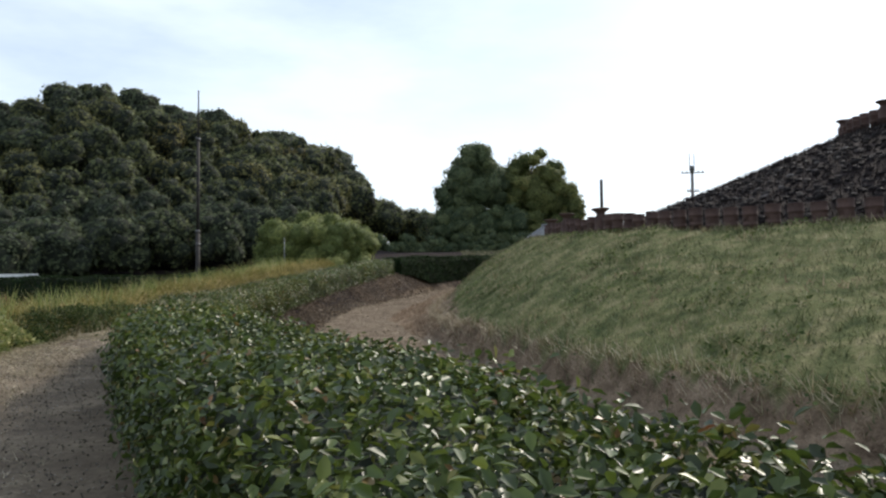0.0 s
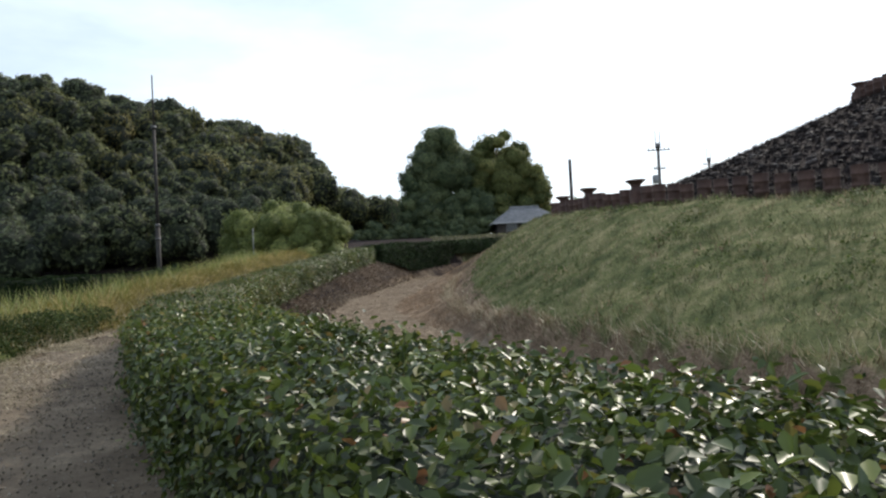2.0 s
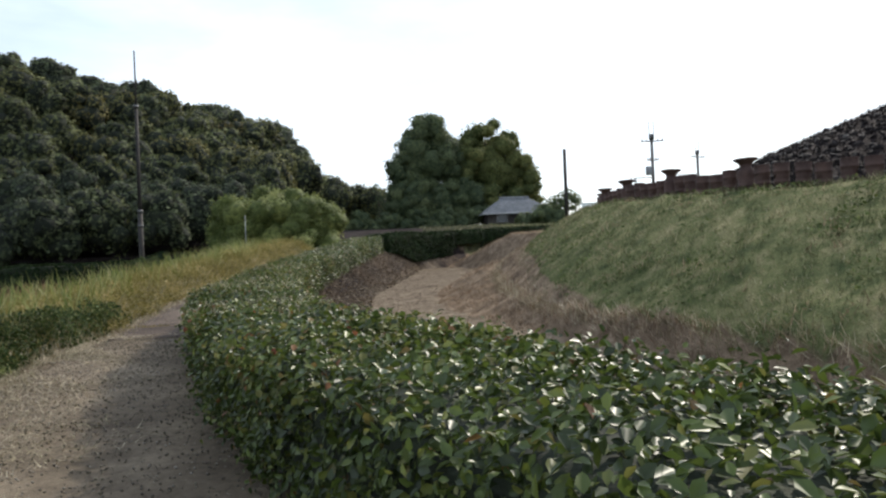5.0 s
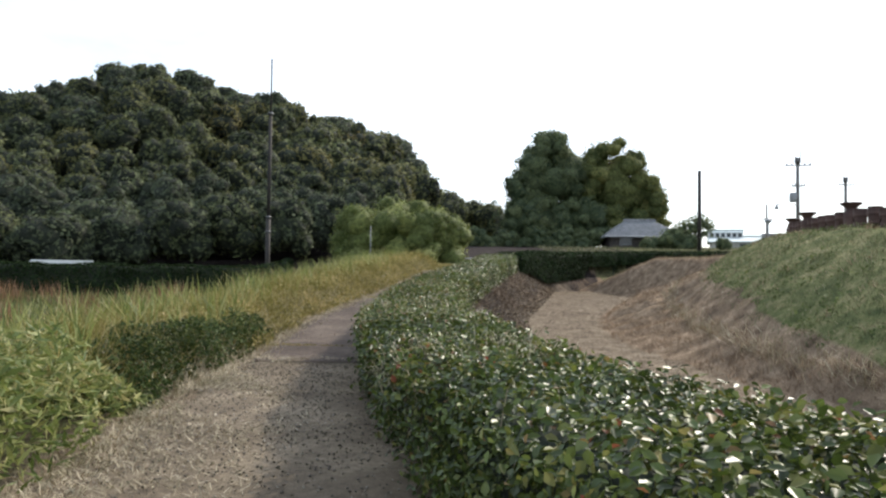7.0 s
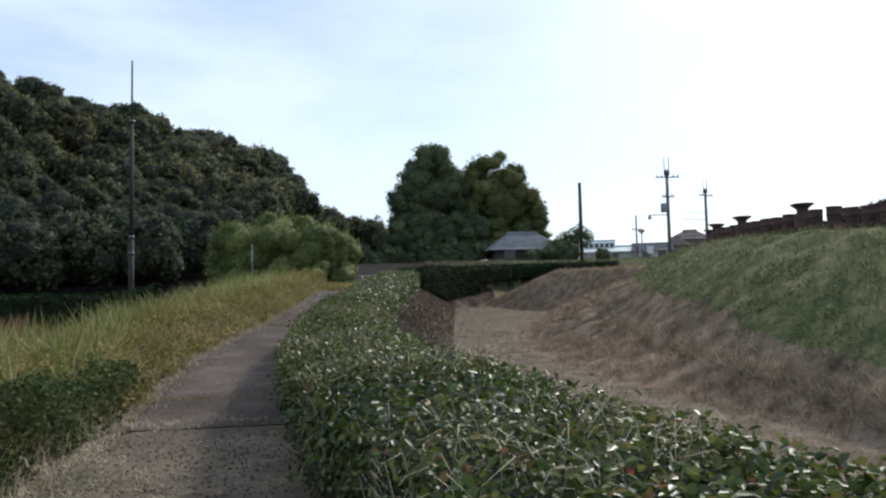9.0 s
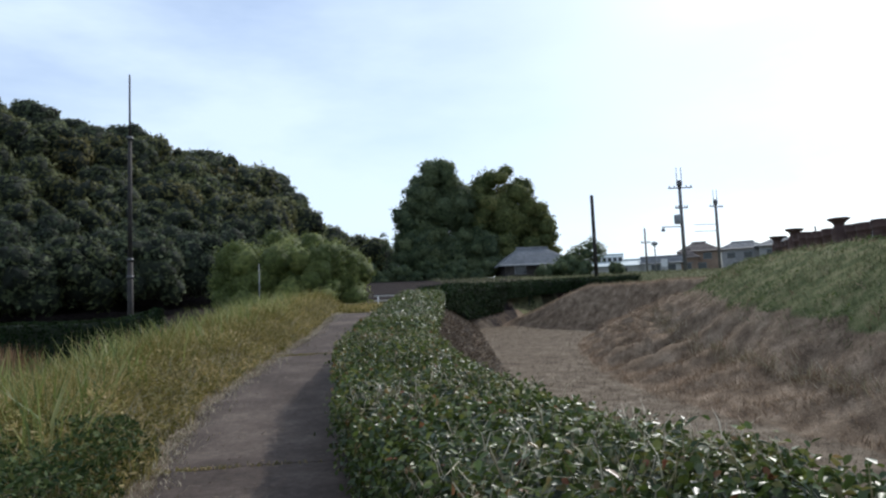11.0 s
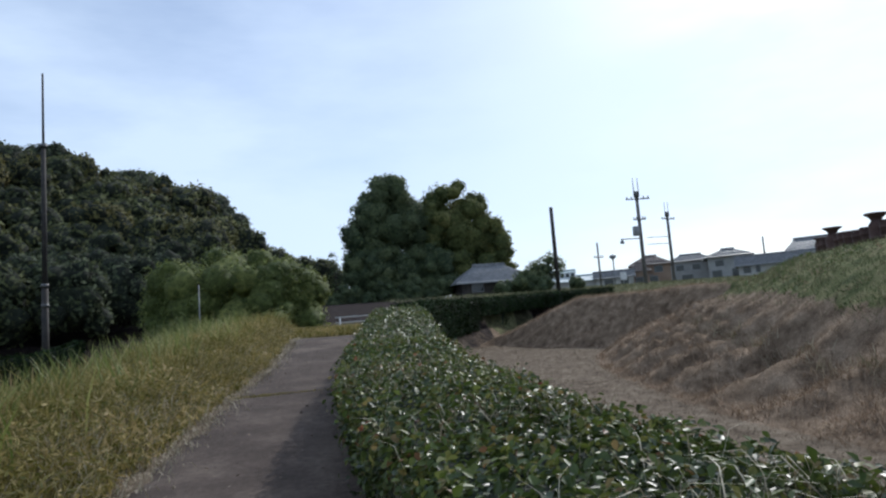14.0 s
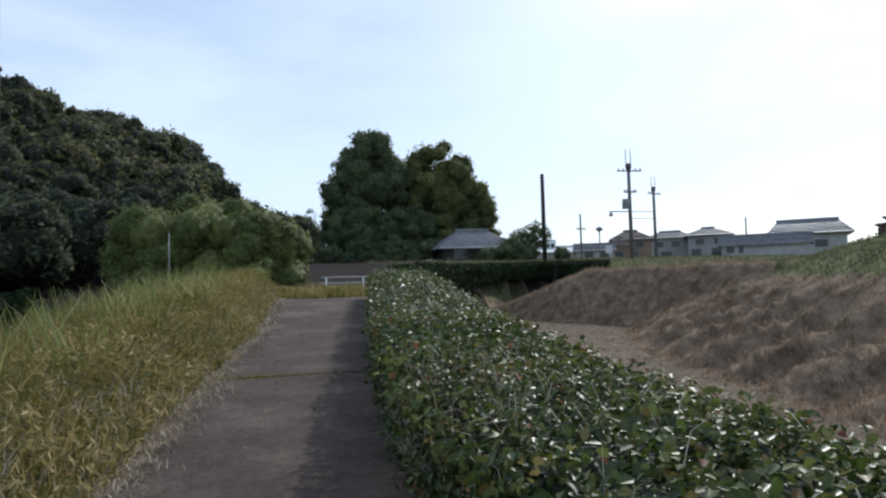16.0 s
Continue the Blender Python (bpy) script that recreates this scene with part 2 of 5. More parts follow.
TURF_WEED = leaf_material("turf_weed", [(0.0, (0.06, 0.10, 0.03)), (0.7, (0.12, 0.17, 0.045)), (1.0, (0.2, 0.24, 0.07))], rough=0.65, through_light=0.35, patch=2.0, spec=0.1)
FAR_HEDGE_LEAF = leaf_material("far_hedge_leaf", [(0.0, (0.014, 0.028, 0.013)), (0.7, (0.028, 0.052, 0.018)), (1.0, (0.05, 0.08, 0.026))], rough=0.8, through_light=0.12, patch=0.8, spec=0.03)
# near-black, standing in for the shade inside the hedge
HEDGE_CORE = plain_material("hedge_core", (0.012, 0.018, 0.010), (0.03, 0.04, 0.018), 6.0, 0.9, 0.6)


def wood_material():
    """Woodland foliage: dark blue-green to olive and russet from crown to crown, each tuft a little different."""
    m, nodes, links, p, out = material("wood_leaf")
    a = nodes.new("ShaderNodeAttribute")
    a.attribute_name = "tone"
    # tone 0 is for crown cores, darkened as the shade between leaf lumps
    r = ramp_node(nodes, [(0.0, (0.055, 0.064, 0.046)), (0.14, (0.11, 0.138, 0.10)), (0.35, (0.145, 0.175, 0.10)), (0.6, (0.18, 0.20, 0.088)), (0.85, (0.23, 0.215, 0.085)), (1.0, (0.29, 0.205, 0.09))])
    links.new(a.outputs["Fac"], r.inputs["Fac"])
    g = nodes.new("ShaderNodeNewGeometry")
    gr = ramp_node(nodes, [(0.0, (0.72, 0.72, 0.72)), (1.0, (1.25, 1.25, 1.18))])
    links.new(g.outputs["Random Per Island"], gr.inputs["Fac"])
    col = mix_node(nodes, links, r.outputs["Color"], gr.outputs["Color"], 1.0, "MULTIPLY")
    links.new(col, p.inputs["Base Color"])
    p.inputs["Roughness"].default_value, p.inputs["Specular IOR Level"].default_value = 0.75, 0.2
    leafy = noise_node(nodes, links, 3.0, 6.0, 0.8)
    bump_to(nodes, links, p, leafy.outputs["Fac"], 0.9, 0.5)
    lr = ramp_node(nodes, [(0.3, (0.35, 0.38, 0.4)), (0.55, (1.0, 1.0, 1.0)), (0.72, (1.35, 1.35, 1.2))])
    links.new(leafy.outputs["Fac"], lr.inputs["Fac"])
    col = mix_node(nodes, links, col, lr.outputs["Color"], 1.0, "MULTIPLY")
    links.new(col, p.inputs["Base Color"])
    t = nodes.new("ShaderNodeBsdfTranslucent")
    links.new(col, t.inputs["Color"])
    mx = nodes.new("ShaderNodeMixShader")
    mx.inputs["Fac"].default_value = 0.2
    links.new(p.outputs["BSDF"], mx.inputs[1])
    links.new(t.outputs["BSDF"], mx.inputs[2])
    links.new(mx.outputs["Shader"], out.inputs["Surface"])
    return m


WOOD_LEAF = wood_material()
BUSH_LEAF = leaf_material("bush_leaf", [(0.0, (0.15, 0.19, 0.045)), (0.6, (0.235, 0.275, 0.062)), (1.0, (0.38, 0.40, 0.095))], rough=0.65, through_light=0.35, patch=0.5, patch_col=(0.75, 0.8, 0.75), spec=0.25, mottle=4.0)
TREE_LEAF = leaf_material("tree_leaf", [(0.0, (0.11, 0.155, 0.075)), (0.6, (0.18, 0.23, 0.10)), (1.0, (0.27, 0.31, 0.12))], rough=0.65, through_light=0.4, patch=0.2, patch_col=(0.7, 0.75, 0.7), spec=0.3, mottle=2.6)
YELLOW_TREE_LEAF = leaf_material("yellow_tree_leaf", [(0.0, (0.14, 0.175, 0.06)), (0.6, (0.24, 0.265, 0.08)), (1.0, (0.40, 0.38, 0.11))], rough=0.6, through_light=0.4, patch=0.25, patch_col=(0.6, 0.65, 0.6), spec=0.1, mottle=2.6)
VERGE_GRASS = leaf_material("verge_grass", [(0.0, (0.10, 0.14, 0.03)), (0.4, (0.20, 0.24, 0.05)), (0.75, (0.34, 0.34, 0.085)), (1.0, (0.56, 0.48, 0.21))], rough=0.5, through_light=0.35, patch=0.5, patch_col=(0.6, 0.68, 0.55), spec=0.3)
DRY_VERGE = leaf_material("dry_verge", [(0.0, (0.115, 0.115, 0.03)), (0.35, (0.23, 0.205, 0.056)), (0.7, (0.43, 0.335, 0.12)), (1.0, (0.66, 0.50, 0.28))], rough=0.6, through_light=0.3, patch=0.9, patch_col=(0.55, 0.58, 0.45), spec=0.1, dull=0.03)
BANK_BLADE = leaf_material("bank_blade", [(0.0, (0.17, 0.112, 0.072)), (0.6, (0.36, 0.25, 0.165)), (0.9, (0.52, 0.385, 0.26)), (1.0, (0.64, 0.50, 0.34))], rough=0.75, through_light=0.35, patch=1.1, patch_col=(0.5, 0.48, 0.45), spec=0.1)
FIELD_GRASS = leaf_material("field_grass", [(0.0, (0.06, 0.085, 0.025)), (0.6, (0.11, 0.135, 0.04)), (1.0, (0.24, 0.21, 0.09))], rough=0.6, through_light=0.25, patch=0.4, patch_col=(0.55, 0.6, 0.5), spec=0.1)
WEED_LEAF = leaf_material("weed_leaf", [(0.0, (0.03, 0.055, 0.018)), (0.6, (0.07, 0.11, 0.028)), (1.0, (0.16, 0.19, 0.05))], rough=0.6, through_light=0.25, patch=0.9, spec=0.1)
LAWN_BLADE = leaf_material("lawn_blade", [(0.0, (0.095, 0.118, 0.042)), (0.6, (0.215, 0.212, 0.085)), (0.86, (0.33, 0.285, 0.14)), (1.0, (0.54, 0.46, 0.27))], rough=0.6, through_light=0.3, patch=1.5, patch_col=(0.48, 0.54, 0.45), spec=0.1, dull=0.3)
DRY_BLADE = leaf_material("dry_blade", [(0.0, (0.09, 0.068, 0.05)), (0.6, (0.17, 0.13, 0.095)), (1.0, (0.33, 0.26, 0.18))], rough=0.7, through_light=0.2, patch=0.7, patch_col=(0.6, 0.55, 0.5), spec=0.1)
STRAW = leaf_material("straw", [(0.0, (0.30, 0.23, 0.13)), (1.0, (0.62, 0.53, 0.36))], rough=0.6, through_light=0.1, patch=2.0)
REED = leaf_material("reed", [(0.0, (0.16, 0.10, 0.05)), (0.5, (0.30, 0.15, 0.08)), (1.0, (0.40, 0.24, 0.14))], rough=0.7, through_light=0.25, patch=0.5, spec=0.1)
SCRUB = leaf_material("scrub", [(0.0, (0.022, 0.017, 0.017)), (0.8, (0.038, 0.030, 0.029)), (1.0, (0.075, 0.062, 0.057))], rough=0.8, through_light=0.1, patch=0.5, patch_col=(0.55, 0.5, 0.5), spec=0.1)
PEBBLE = leaf_material("pebble", [(0.0, (0.09, 0.075, 0.06)), (0.7, (0.21, 0.175, 0.14)), (1.0, (0.42, 0.37, 0.31))], rough=0.8, through_light=0.0, patch=2.0, spec=0.2)
STONE = leaf_material("slope_stone", [(0.0, (0.022, 0.017, 0.017)), (0.7, (0.046, 0.036, 0.034)), (0.94, (0.085, 0.07, 0.065)), (1.0, (0.30, 0.27, 0.25))], rough=0.8, through_light=0.0, patch=0.7, patch_col=(0.55, 0.5, 0.5), spec=0.25, mottle=14.0)
BARK = plain_material("bark", (0.05, 0.04, 0.03), (0.11, 0.09, 0.07), 6.0, 0.9, 0.6)
TERRACOTTA = plain_material("terracotta", (0.062, 0.034, 0.028), (0.108, 0.059, 0.046), 3.0, 0.85, 0.3)
POLE_DARK = plain_material("tarred_wood", (0.02, 0.017, 0.016), (0.045, 0.037, 0.032), 4.0, 0.8, 0.3)
CONCRETE_POLE = plain_material("pole_concrete", (0.13, 0.12, 0.115), (0.2, 0.19, 0.18), 3.0, 0.8, 0.2)
STEEL = plain_material("dull_steel", (0.08, 0.075, 0.075), (0.18, 0.18, 0.18), 5.0, 0.5, 0.1, metal=0.6)
GREY_PAINT = plain_material("grey_paint", (0.22, 0.23, 0.24), (0.3, 0.31, 0.32), 4.0, 0.5, 0.1)
WHITE_PAINT = plain_material("white_paint", (0.70, 0.70, 0.68), (0.82, 0.82, 0.80), 2.0, 0.5, 0.05)
TILE_ROOF = plain_material("grey_roof_tile", (0.16, 0.165, 0.175), (0.27, 0.275, 0.285), 2.0, 0.5, 0.4, fine=8.0, dist=0.05)
PALE_ROOF = plain_material("pale_metal_roof", (0.45, 0.52, 0.52), (0.6, 0.66, 0.66), 1.0, 0.5, 0.1)
BROWN_TILE = plain_material("brown_roof_tile", (0.15, 0.12, 0.105), (0.235, 0.19, 0.165), 2.0, 0.6, 0.4, fine=8.0, dist=0.05)
BROWN_WALL = plain_material("brown_wall", (0.25, 0.17, 0.12), (0.33, 0.235, 0.17), 1.0, 0.85, 0.2)
GREY_WALL = plain_material("grey_wall", (0.30, 0.30, 0.29), (0.40, 0.40, 0.39), 1.0, 0.85, 0.2)
PLASTER = plain_material("pale_plaster", (0.42, 0.41, 0.39), (0.55, 0.54, 0.51), 1.0, 0.85, 0.2)
DARK_TIMBER = plain_material("dark_timber", (0.04, 0.033, 0.03), (0.08, 0.065, 0.055), 3.0, 0.8, 0.3)
RUBBER = plain_material("rubber", (0.02, 0.02, 0.02), (0.04, 0.04, 0.04), 9.0, 0.8, 0.2)
GLASS_DARK, _n, _l, _p, _o = material("window_glass")
_p.inputs["Base Color"].default_value = (0.03, 0.035, 0.04, 1)
_p.inputs["Roughness"].default_value = 0.08


def ground_material():
    m, nodes, links, p, out = material("earth_and_turf")
    big, mid, fine = noise_node(nodes, links, 0.5, 5.0), noise_node(nodes, links, 3.0, 6.0), noise_node(nodes, links, 35.0, 4.0, 0.75)

    def tone(a, b, c):
        r1 = ramp_node(nodes, [(0.32, a), (0.5, b), (0.68, c)])
        links.new(mid.outputs["Fac"], r1.inputs["Fac"])
        return r1.outputs["Color"]
    soil = tone((0.05, 0.04, 0.028), (0.09, 0.075, 0.045), (0.11, 0.115, 0.05))
    green = tone((0.078, 0.098, 0.042), (0.16, 0.172, 0.074), (0.28, 0.25, 0.135))
    dry = tone((0.135, 0.103, 0.073), (0.215, 0.168, 0.122), (0.31, 0.25, 0.183))
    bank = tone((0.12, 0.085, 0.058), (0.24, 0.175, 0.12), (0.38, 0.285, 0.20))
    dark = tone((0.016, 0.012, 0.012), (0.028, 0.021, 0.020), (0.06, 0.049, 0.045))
    col = soil
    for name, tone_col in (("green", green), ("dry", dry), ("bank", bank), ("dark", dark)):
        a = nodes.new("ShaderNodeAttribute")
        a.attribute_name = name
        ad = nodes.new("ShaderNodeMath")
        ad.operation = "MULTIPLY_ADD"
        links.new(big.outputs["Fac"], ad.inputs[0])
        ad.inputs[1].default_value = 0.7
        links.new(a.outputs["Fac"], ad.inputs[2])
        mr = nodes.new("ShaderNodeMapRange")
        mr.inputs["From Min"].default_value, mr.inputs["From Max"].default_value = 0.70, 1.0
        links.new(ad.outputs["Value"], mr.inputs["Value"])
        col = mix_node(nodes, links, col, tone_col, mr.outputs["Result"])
    gr = ramp_node(nodes, [(0.3, (0.55, 0.55, 0.55)), (0.7, (1.2, 1.2, 1.2))])
    links.new(fine.outputs["Fac"], gr.inputs["Fac"])
    links.new(mix_node(nodes, links, col, gr.outputs["Color"], 1.0, "MULTIPLY"), p.inputs["Base Color"])
    p.inputs["Roughness"].default_value, p.inputs["Specular IOR Level"].default_value = 0.95, 0.05
    bump_to(nodes, links, p, fine.outputs["Fac"], 0.8, 0.04)
    return m


def path_material(name, a, b, c, pebble):
    m, nodes, links, p, out = material(name)
    big, fine, grit = noise_node(nodes, links, 1.1, 6.0, 0.65), noise_node(nodes, links, 14.0, 5.0, 0.7), noise_node(nodes, links, 90.0, 3.0, 0.8)
    r = ramp_node(nodes, [(0.3, a), (0.52, b), (0.72, c)])
    links.new(big.outputs["Fac"], r.inputs["Fac"])
    g1 = ramp_node(nodes, [(0.3, (0.65, 0.65, 0.65)), (0.7, (1.2, 1.2, 1.2))])
    links.new(fine.outputs["Fac"], g1.inputs["Fac"])
    g2 = ramp_node(nodes, [(0.35, (0.7, 0.7, 0.7)), (0.6, (1, 1, 1)), (0.8, (pebble, pebble, pebble))])
    links.new(grit.outputs["Fac"], g2.inputs["Fac"])
    col = mix_node(nodes, links, r.outputs["Color"], g1.outputs["Color"], 1.0, "MULTIPLY")
    links.new(mix_node(nodes, links, col, g2.outputs["Color"], 1.0, "MULTIPLY"), p.inputs["Base Color"])
    p.inputs["Roughness"].default_value, p.inputs["Specular IOR Level"].default_value = 0.9, 0.15
    bump_to(nodes, links, p, grit.outputs["Fac"], 0.7, 0.015)
    return m


GROUND = ground_material()
GRAVEL = path_material("trodden_gravel", (0.115, 0.089, 0.063), (0.19, 0.15, 0.106), (0.33, 0.265, 0.19), 1.5)
PAVING = path_material("worn_paving", (0.072, 0.054, 0.044), (0.112, 0.085, 0.07), (0.19, 0.148, 0.118), 1.4)

# ---------------------------------------------------------------- the lie of the land
CX, CY, R_ROW, STRETCH = 17.1, 19.8, 13.8, 0.845     # the round mound, longer towards +y


def path_z(y):
    return np.interp(y, [-20, 0, 4, 10, 14, 17, 21, 26, 30, 37.5, 45], [0, .05, .12, .25, .33, .36, .5, .87, 1.2, 1.77, 1.95])


def hedge_x(y):
    return np.interp(y, [-8, -3, 0, 2, 4, 6, 8, 10, 12, 14, 16, 18, 20, 22, 24, 26, 28, 31, 34, 37, 45],
                     [8, 3.8, 1.45, .3, -.85, -2.0, -2.95, -3.75, -4.45, -4.95, -5.3, -5.5, -5.56, -5.58, -5.48, -5.25, -4.95, -4.5, -4.05, -3.6, -2.4])


def path_left(y):
    return np.interp(y, [-8, 0, 4, 8, 10.6, 12.3, 14, 17, 20, 22.5, 25, 27, 30.5, 36.5, 45],
                     [3, -3.6, -5.1, -6.5, -7.25, -7.6, -7.8, -8.0, -8.3, -8.4, -8.1, -7.9, -7.45, -7.05, -6.6])


def mound_r(x, y):
    dy = np.where(y > CY, (y - CY) * STRETCH, y - CY)
    return np.hypot(x - CX, dy)


def terrace_z(y):
    return np.interp(y, [4, 11, 20, 30, 36], [2.1, 2.28, 2.68, 2.85, 2.9])


def floor_z(y):
    return np.interp(y, [0, 9, 16, 24, 43, 60], [-.08, 0.0, .22, .45, .8, .9])


def rim_r(y):
    return np.interp(y, [5, 7.6, 9.5, 12.5, 20, 28, 36], [19.9, 19.1, 18.5, 17.9, 17.2, 16.9, 17.4])


def foot_r(y):
    return rim_r(y) + np.interp(y, [5, 14, 18, 20, 24, 28, 36], [0.3, 0.32, 0.8, 1.4, 1.7, 1.9, 2.3])


def rim_z(y):
    return np.interp(y, [5, 9, 16, 25, 28, 32, 36], [.5, .52, .6, .95, 1.15, 1.45, 1.6])


def plain_z(x, y):
    return np.interp(y, [38, 45, 55, 85, 110, 200], [1.85, 2.1, 2.6, 4.9, 6.0, 6.3])


HILL_O = (-5.0, 9.0)


def hill_z(x, y):
    """The wooded hill, without its trees."""
    az = np.degrees(np.arctan2(x - HILL_O[0], y - HILL_O[1]))
    dist = np.hypot(x - HILL_O[0], y - HILL_O[1])
    crest = np.interp(az, [-75, -50, -36.9, -33.7, -30.9, -29.3, -27.5, -23.8, -20, -17.1, -14.8, -11.5, -8.0, -6.0, -4.4, -2.4, 0.3, 4], [12, 21, 27.6, 29.6, 31.8, 34, 35.2, 34.6, 32.6, 32, 28.6, 28.6, 26.6, 21.0, 16.6, 12.0, 8.5, 0])
    s = np.clip((dist - 66) / 54, 0, 1)
    return np.maximum(crest - 10.0, 0) * (s * s * (3 - 2 * s)) ** 0.9


def land(x, y):
    x, y = np.asarray(x, float), np.asarray(y, float)
    pz, hx, lx = path_z(y), hedge_x(y), path_left(y)
    slope = (hedge_x(y + 0.5) - hedge_x(y - 0.5))
    d = (x - hx) / np.sqrt(1 + slope ** 2)
    fl = floor_z(y) + 0.03 * wave(x, y, 2.0, 1)
    # the side of the path
    e = np.maximum(lx - x, 0)
    field = np.interp(y, [-10, 25, 45, 55, 66], [-.6, -.35, -.05, 0.1, 2.6])
    shelf = np.where(y > 41, np.maximum(pz, plain_z(x, y)), pz)
    side = shelf - 0.06 * np.minimum(e, 2.2) - 0.22 * np.clip(e - 2.2, 0, 30)
    side = np.maximum(side, np.minimum(field, shelf)) + 0.03 * wave(x, y, 1.6, 2) * np.clip(e, 0, 1)
    bank = pz - 0.75 * np.clip(d - 0.75, 0, 50)
    z = np.where(d < 0.75, side, np.maximum(bank, fl))
    # banks at the far end of the dry moat
    plain = plain_z(x, y)
    q = ((x - 1.7) * 8 + (y - 44.5) * 2.3) / 8.32 + 0.15 * wave(x, y, 3.0, 3)
    q2 = ((x + 2.7) * -6 + (y - 38.5) * 4) / 7.2 - 0.8
    spur = np.maximum(plain, 2.58 - 0.05 * np.maximum(y - 46, 0)) + 0.06 * wave(x, y, 1.3, 35)
    rough = 0.05 * wave(x, y, 0.5, 36) + 0.07 * wave(x, y, 1.0, 37)
    ramp_up = fl + 0.38 * np.maximum(0.85 * (x - 1.2) + 0.5 * (45.5 - y), 0) + 0.1 * wave(x, y, 1.4, 38)
    far = np.maximum(np.minimum(np.minimum(spur, np.where((y > 62) | (x < np.interp(y, [39.2, 46.2, 52.4, 56.3, 58.6, 70], [-2.9, 0.3, 4.2, 9.2, 14.0, 40.0])), np.maximum(ramp_up, plain), ramp_up)), fl + 1.2 * q + rough), np.minimum(plain - 0.7, fl + 1.1 * q2))
    z = np.where((d >= 0.75) & (y > 20), np.maximum(z, far), z)
    # the mound in three steps
    r = mound_r(x, y) + 0.10 * wave(x, y, 2.4, 4)
    rf, rr, tz, rz = foot_r(y), rim_r(y), terrace_z(y), rim_z(y)
    low = fl + (rz - fl) * np.clip((rf - r) / (rf - rr), 0, 1)
    s = np.clip((rr - r) / (rr - 14.5), 0, 1)
    mid = rz + (tz - rz) * (s + 0.10 * np.sin(math.pi * s))
    top = tz + 0.40 * np.clip(12.4 - r, 0, 8.0)
    mound = np.where(r > rr, low, np.where(r > 14.5, mid, top))
    steep = np.clip((rf - r) / 0.6, 0, 1) * np.clip((r - rr + 0.9) / 0.6, 0, 1)
    turn = np.arctan2(y - CY, x - CX) * 17
    furrow = (1 - 1.7 * np.abs(np.sin(turn * 2.3 + 0.35 * wave(x, y, 1.6, 6)))) * np.clip((y - 20) / 6, 0, 1)
    mound = mound + 0.05 * wave(x, y, 0.9, 5) * np.clip((rf - r) / 1.5, 0, 1) + steep * (0.30 * furrow + 0.07 * wave(x, y, 0.5, 11)) + 0.035 * wave(x, y, 0.42, 15) * np.clip(s * 4, 0, 1) * (r > 12.6)
    z = np.where((r < rf) & (d > 0.75), np.maximum(z, mound), z)
    return z + hill_z(x, y)


def spaced(lo, hi, step, out, grow=1.16):
    c = list(np.arange(lo, hi + 1e-6, step))
    s, a = step, [hi]
    while a[-1] < out:
        s *= grow
        a.append(a[-1] + s)
    s, b = step, [lo]
    while b[-1] > -out:
        s *= grow
        b.append(b[-1] - s)
    return np.array(sorted(set(c + a[1:] + b[1:])))


gx, gy = spaced(-13, 18, 0.22, 1600), spaced(-3, 48, 0.22, 1600)
XX, YY = np.meshgrid(gx, gy)
ZZ = land(XX, YY)
on_path = (XX > path_left(YY) - 0.05) & (XX < hedge_x(YY) + 0.2) & (YY < 39.6)
ZZ = np.where(on_path, ZZ - 0.03, ZZ)
nv, nu = XX.shape
idx = np.arange(nv * nu).reshape(nv, nu)
gfaces = np.stack([idx[:-1, :-1], idx[:-1, 1:], idx[1:, 1:], idx[1:, :-1]], axis=-1).reshape(-1, 4)
ground_mesh = mesh_from("ground", np.stack([XX, YY, ZZ], axis=-1).reshape(-1, 3), gfaces, GROUND, True)


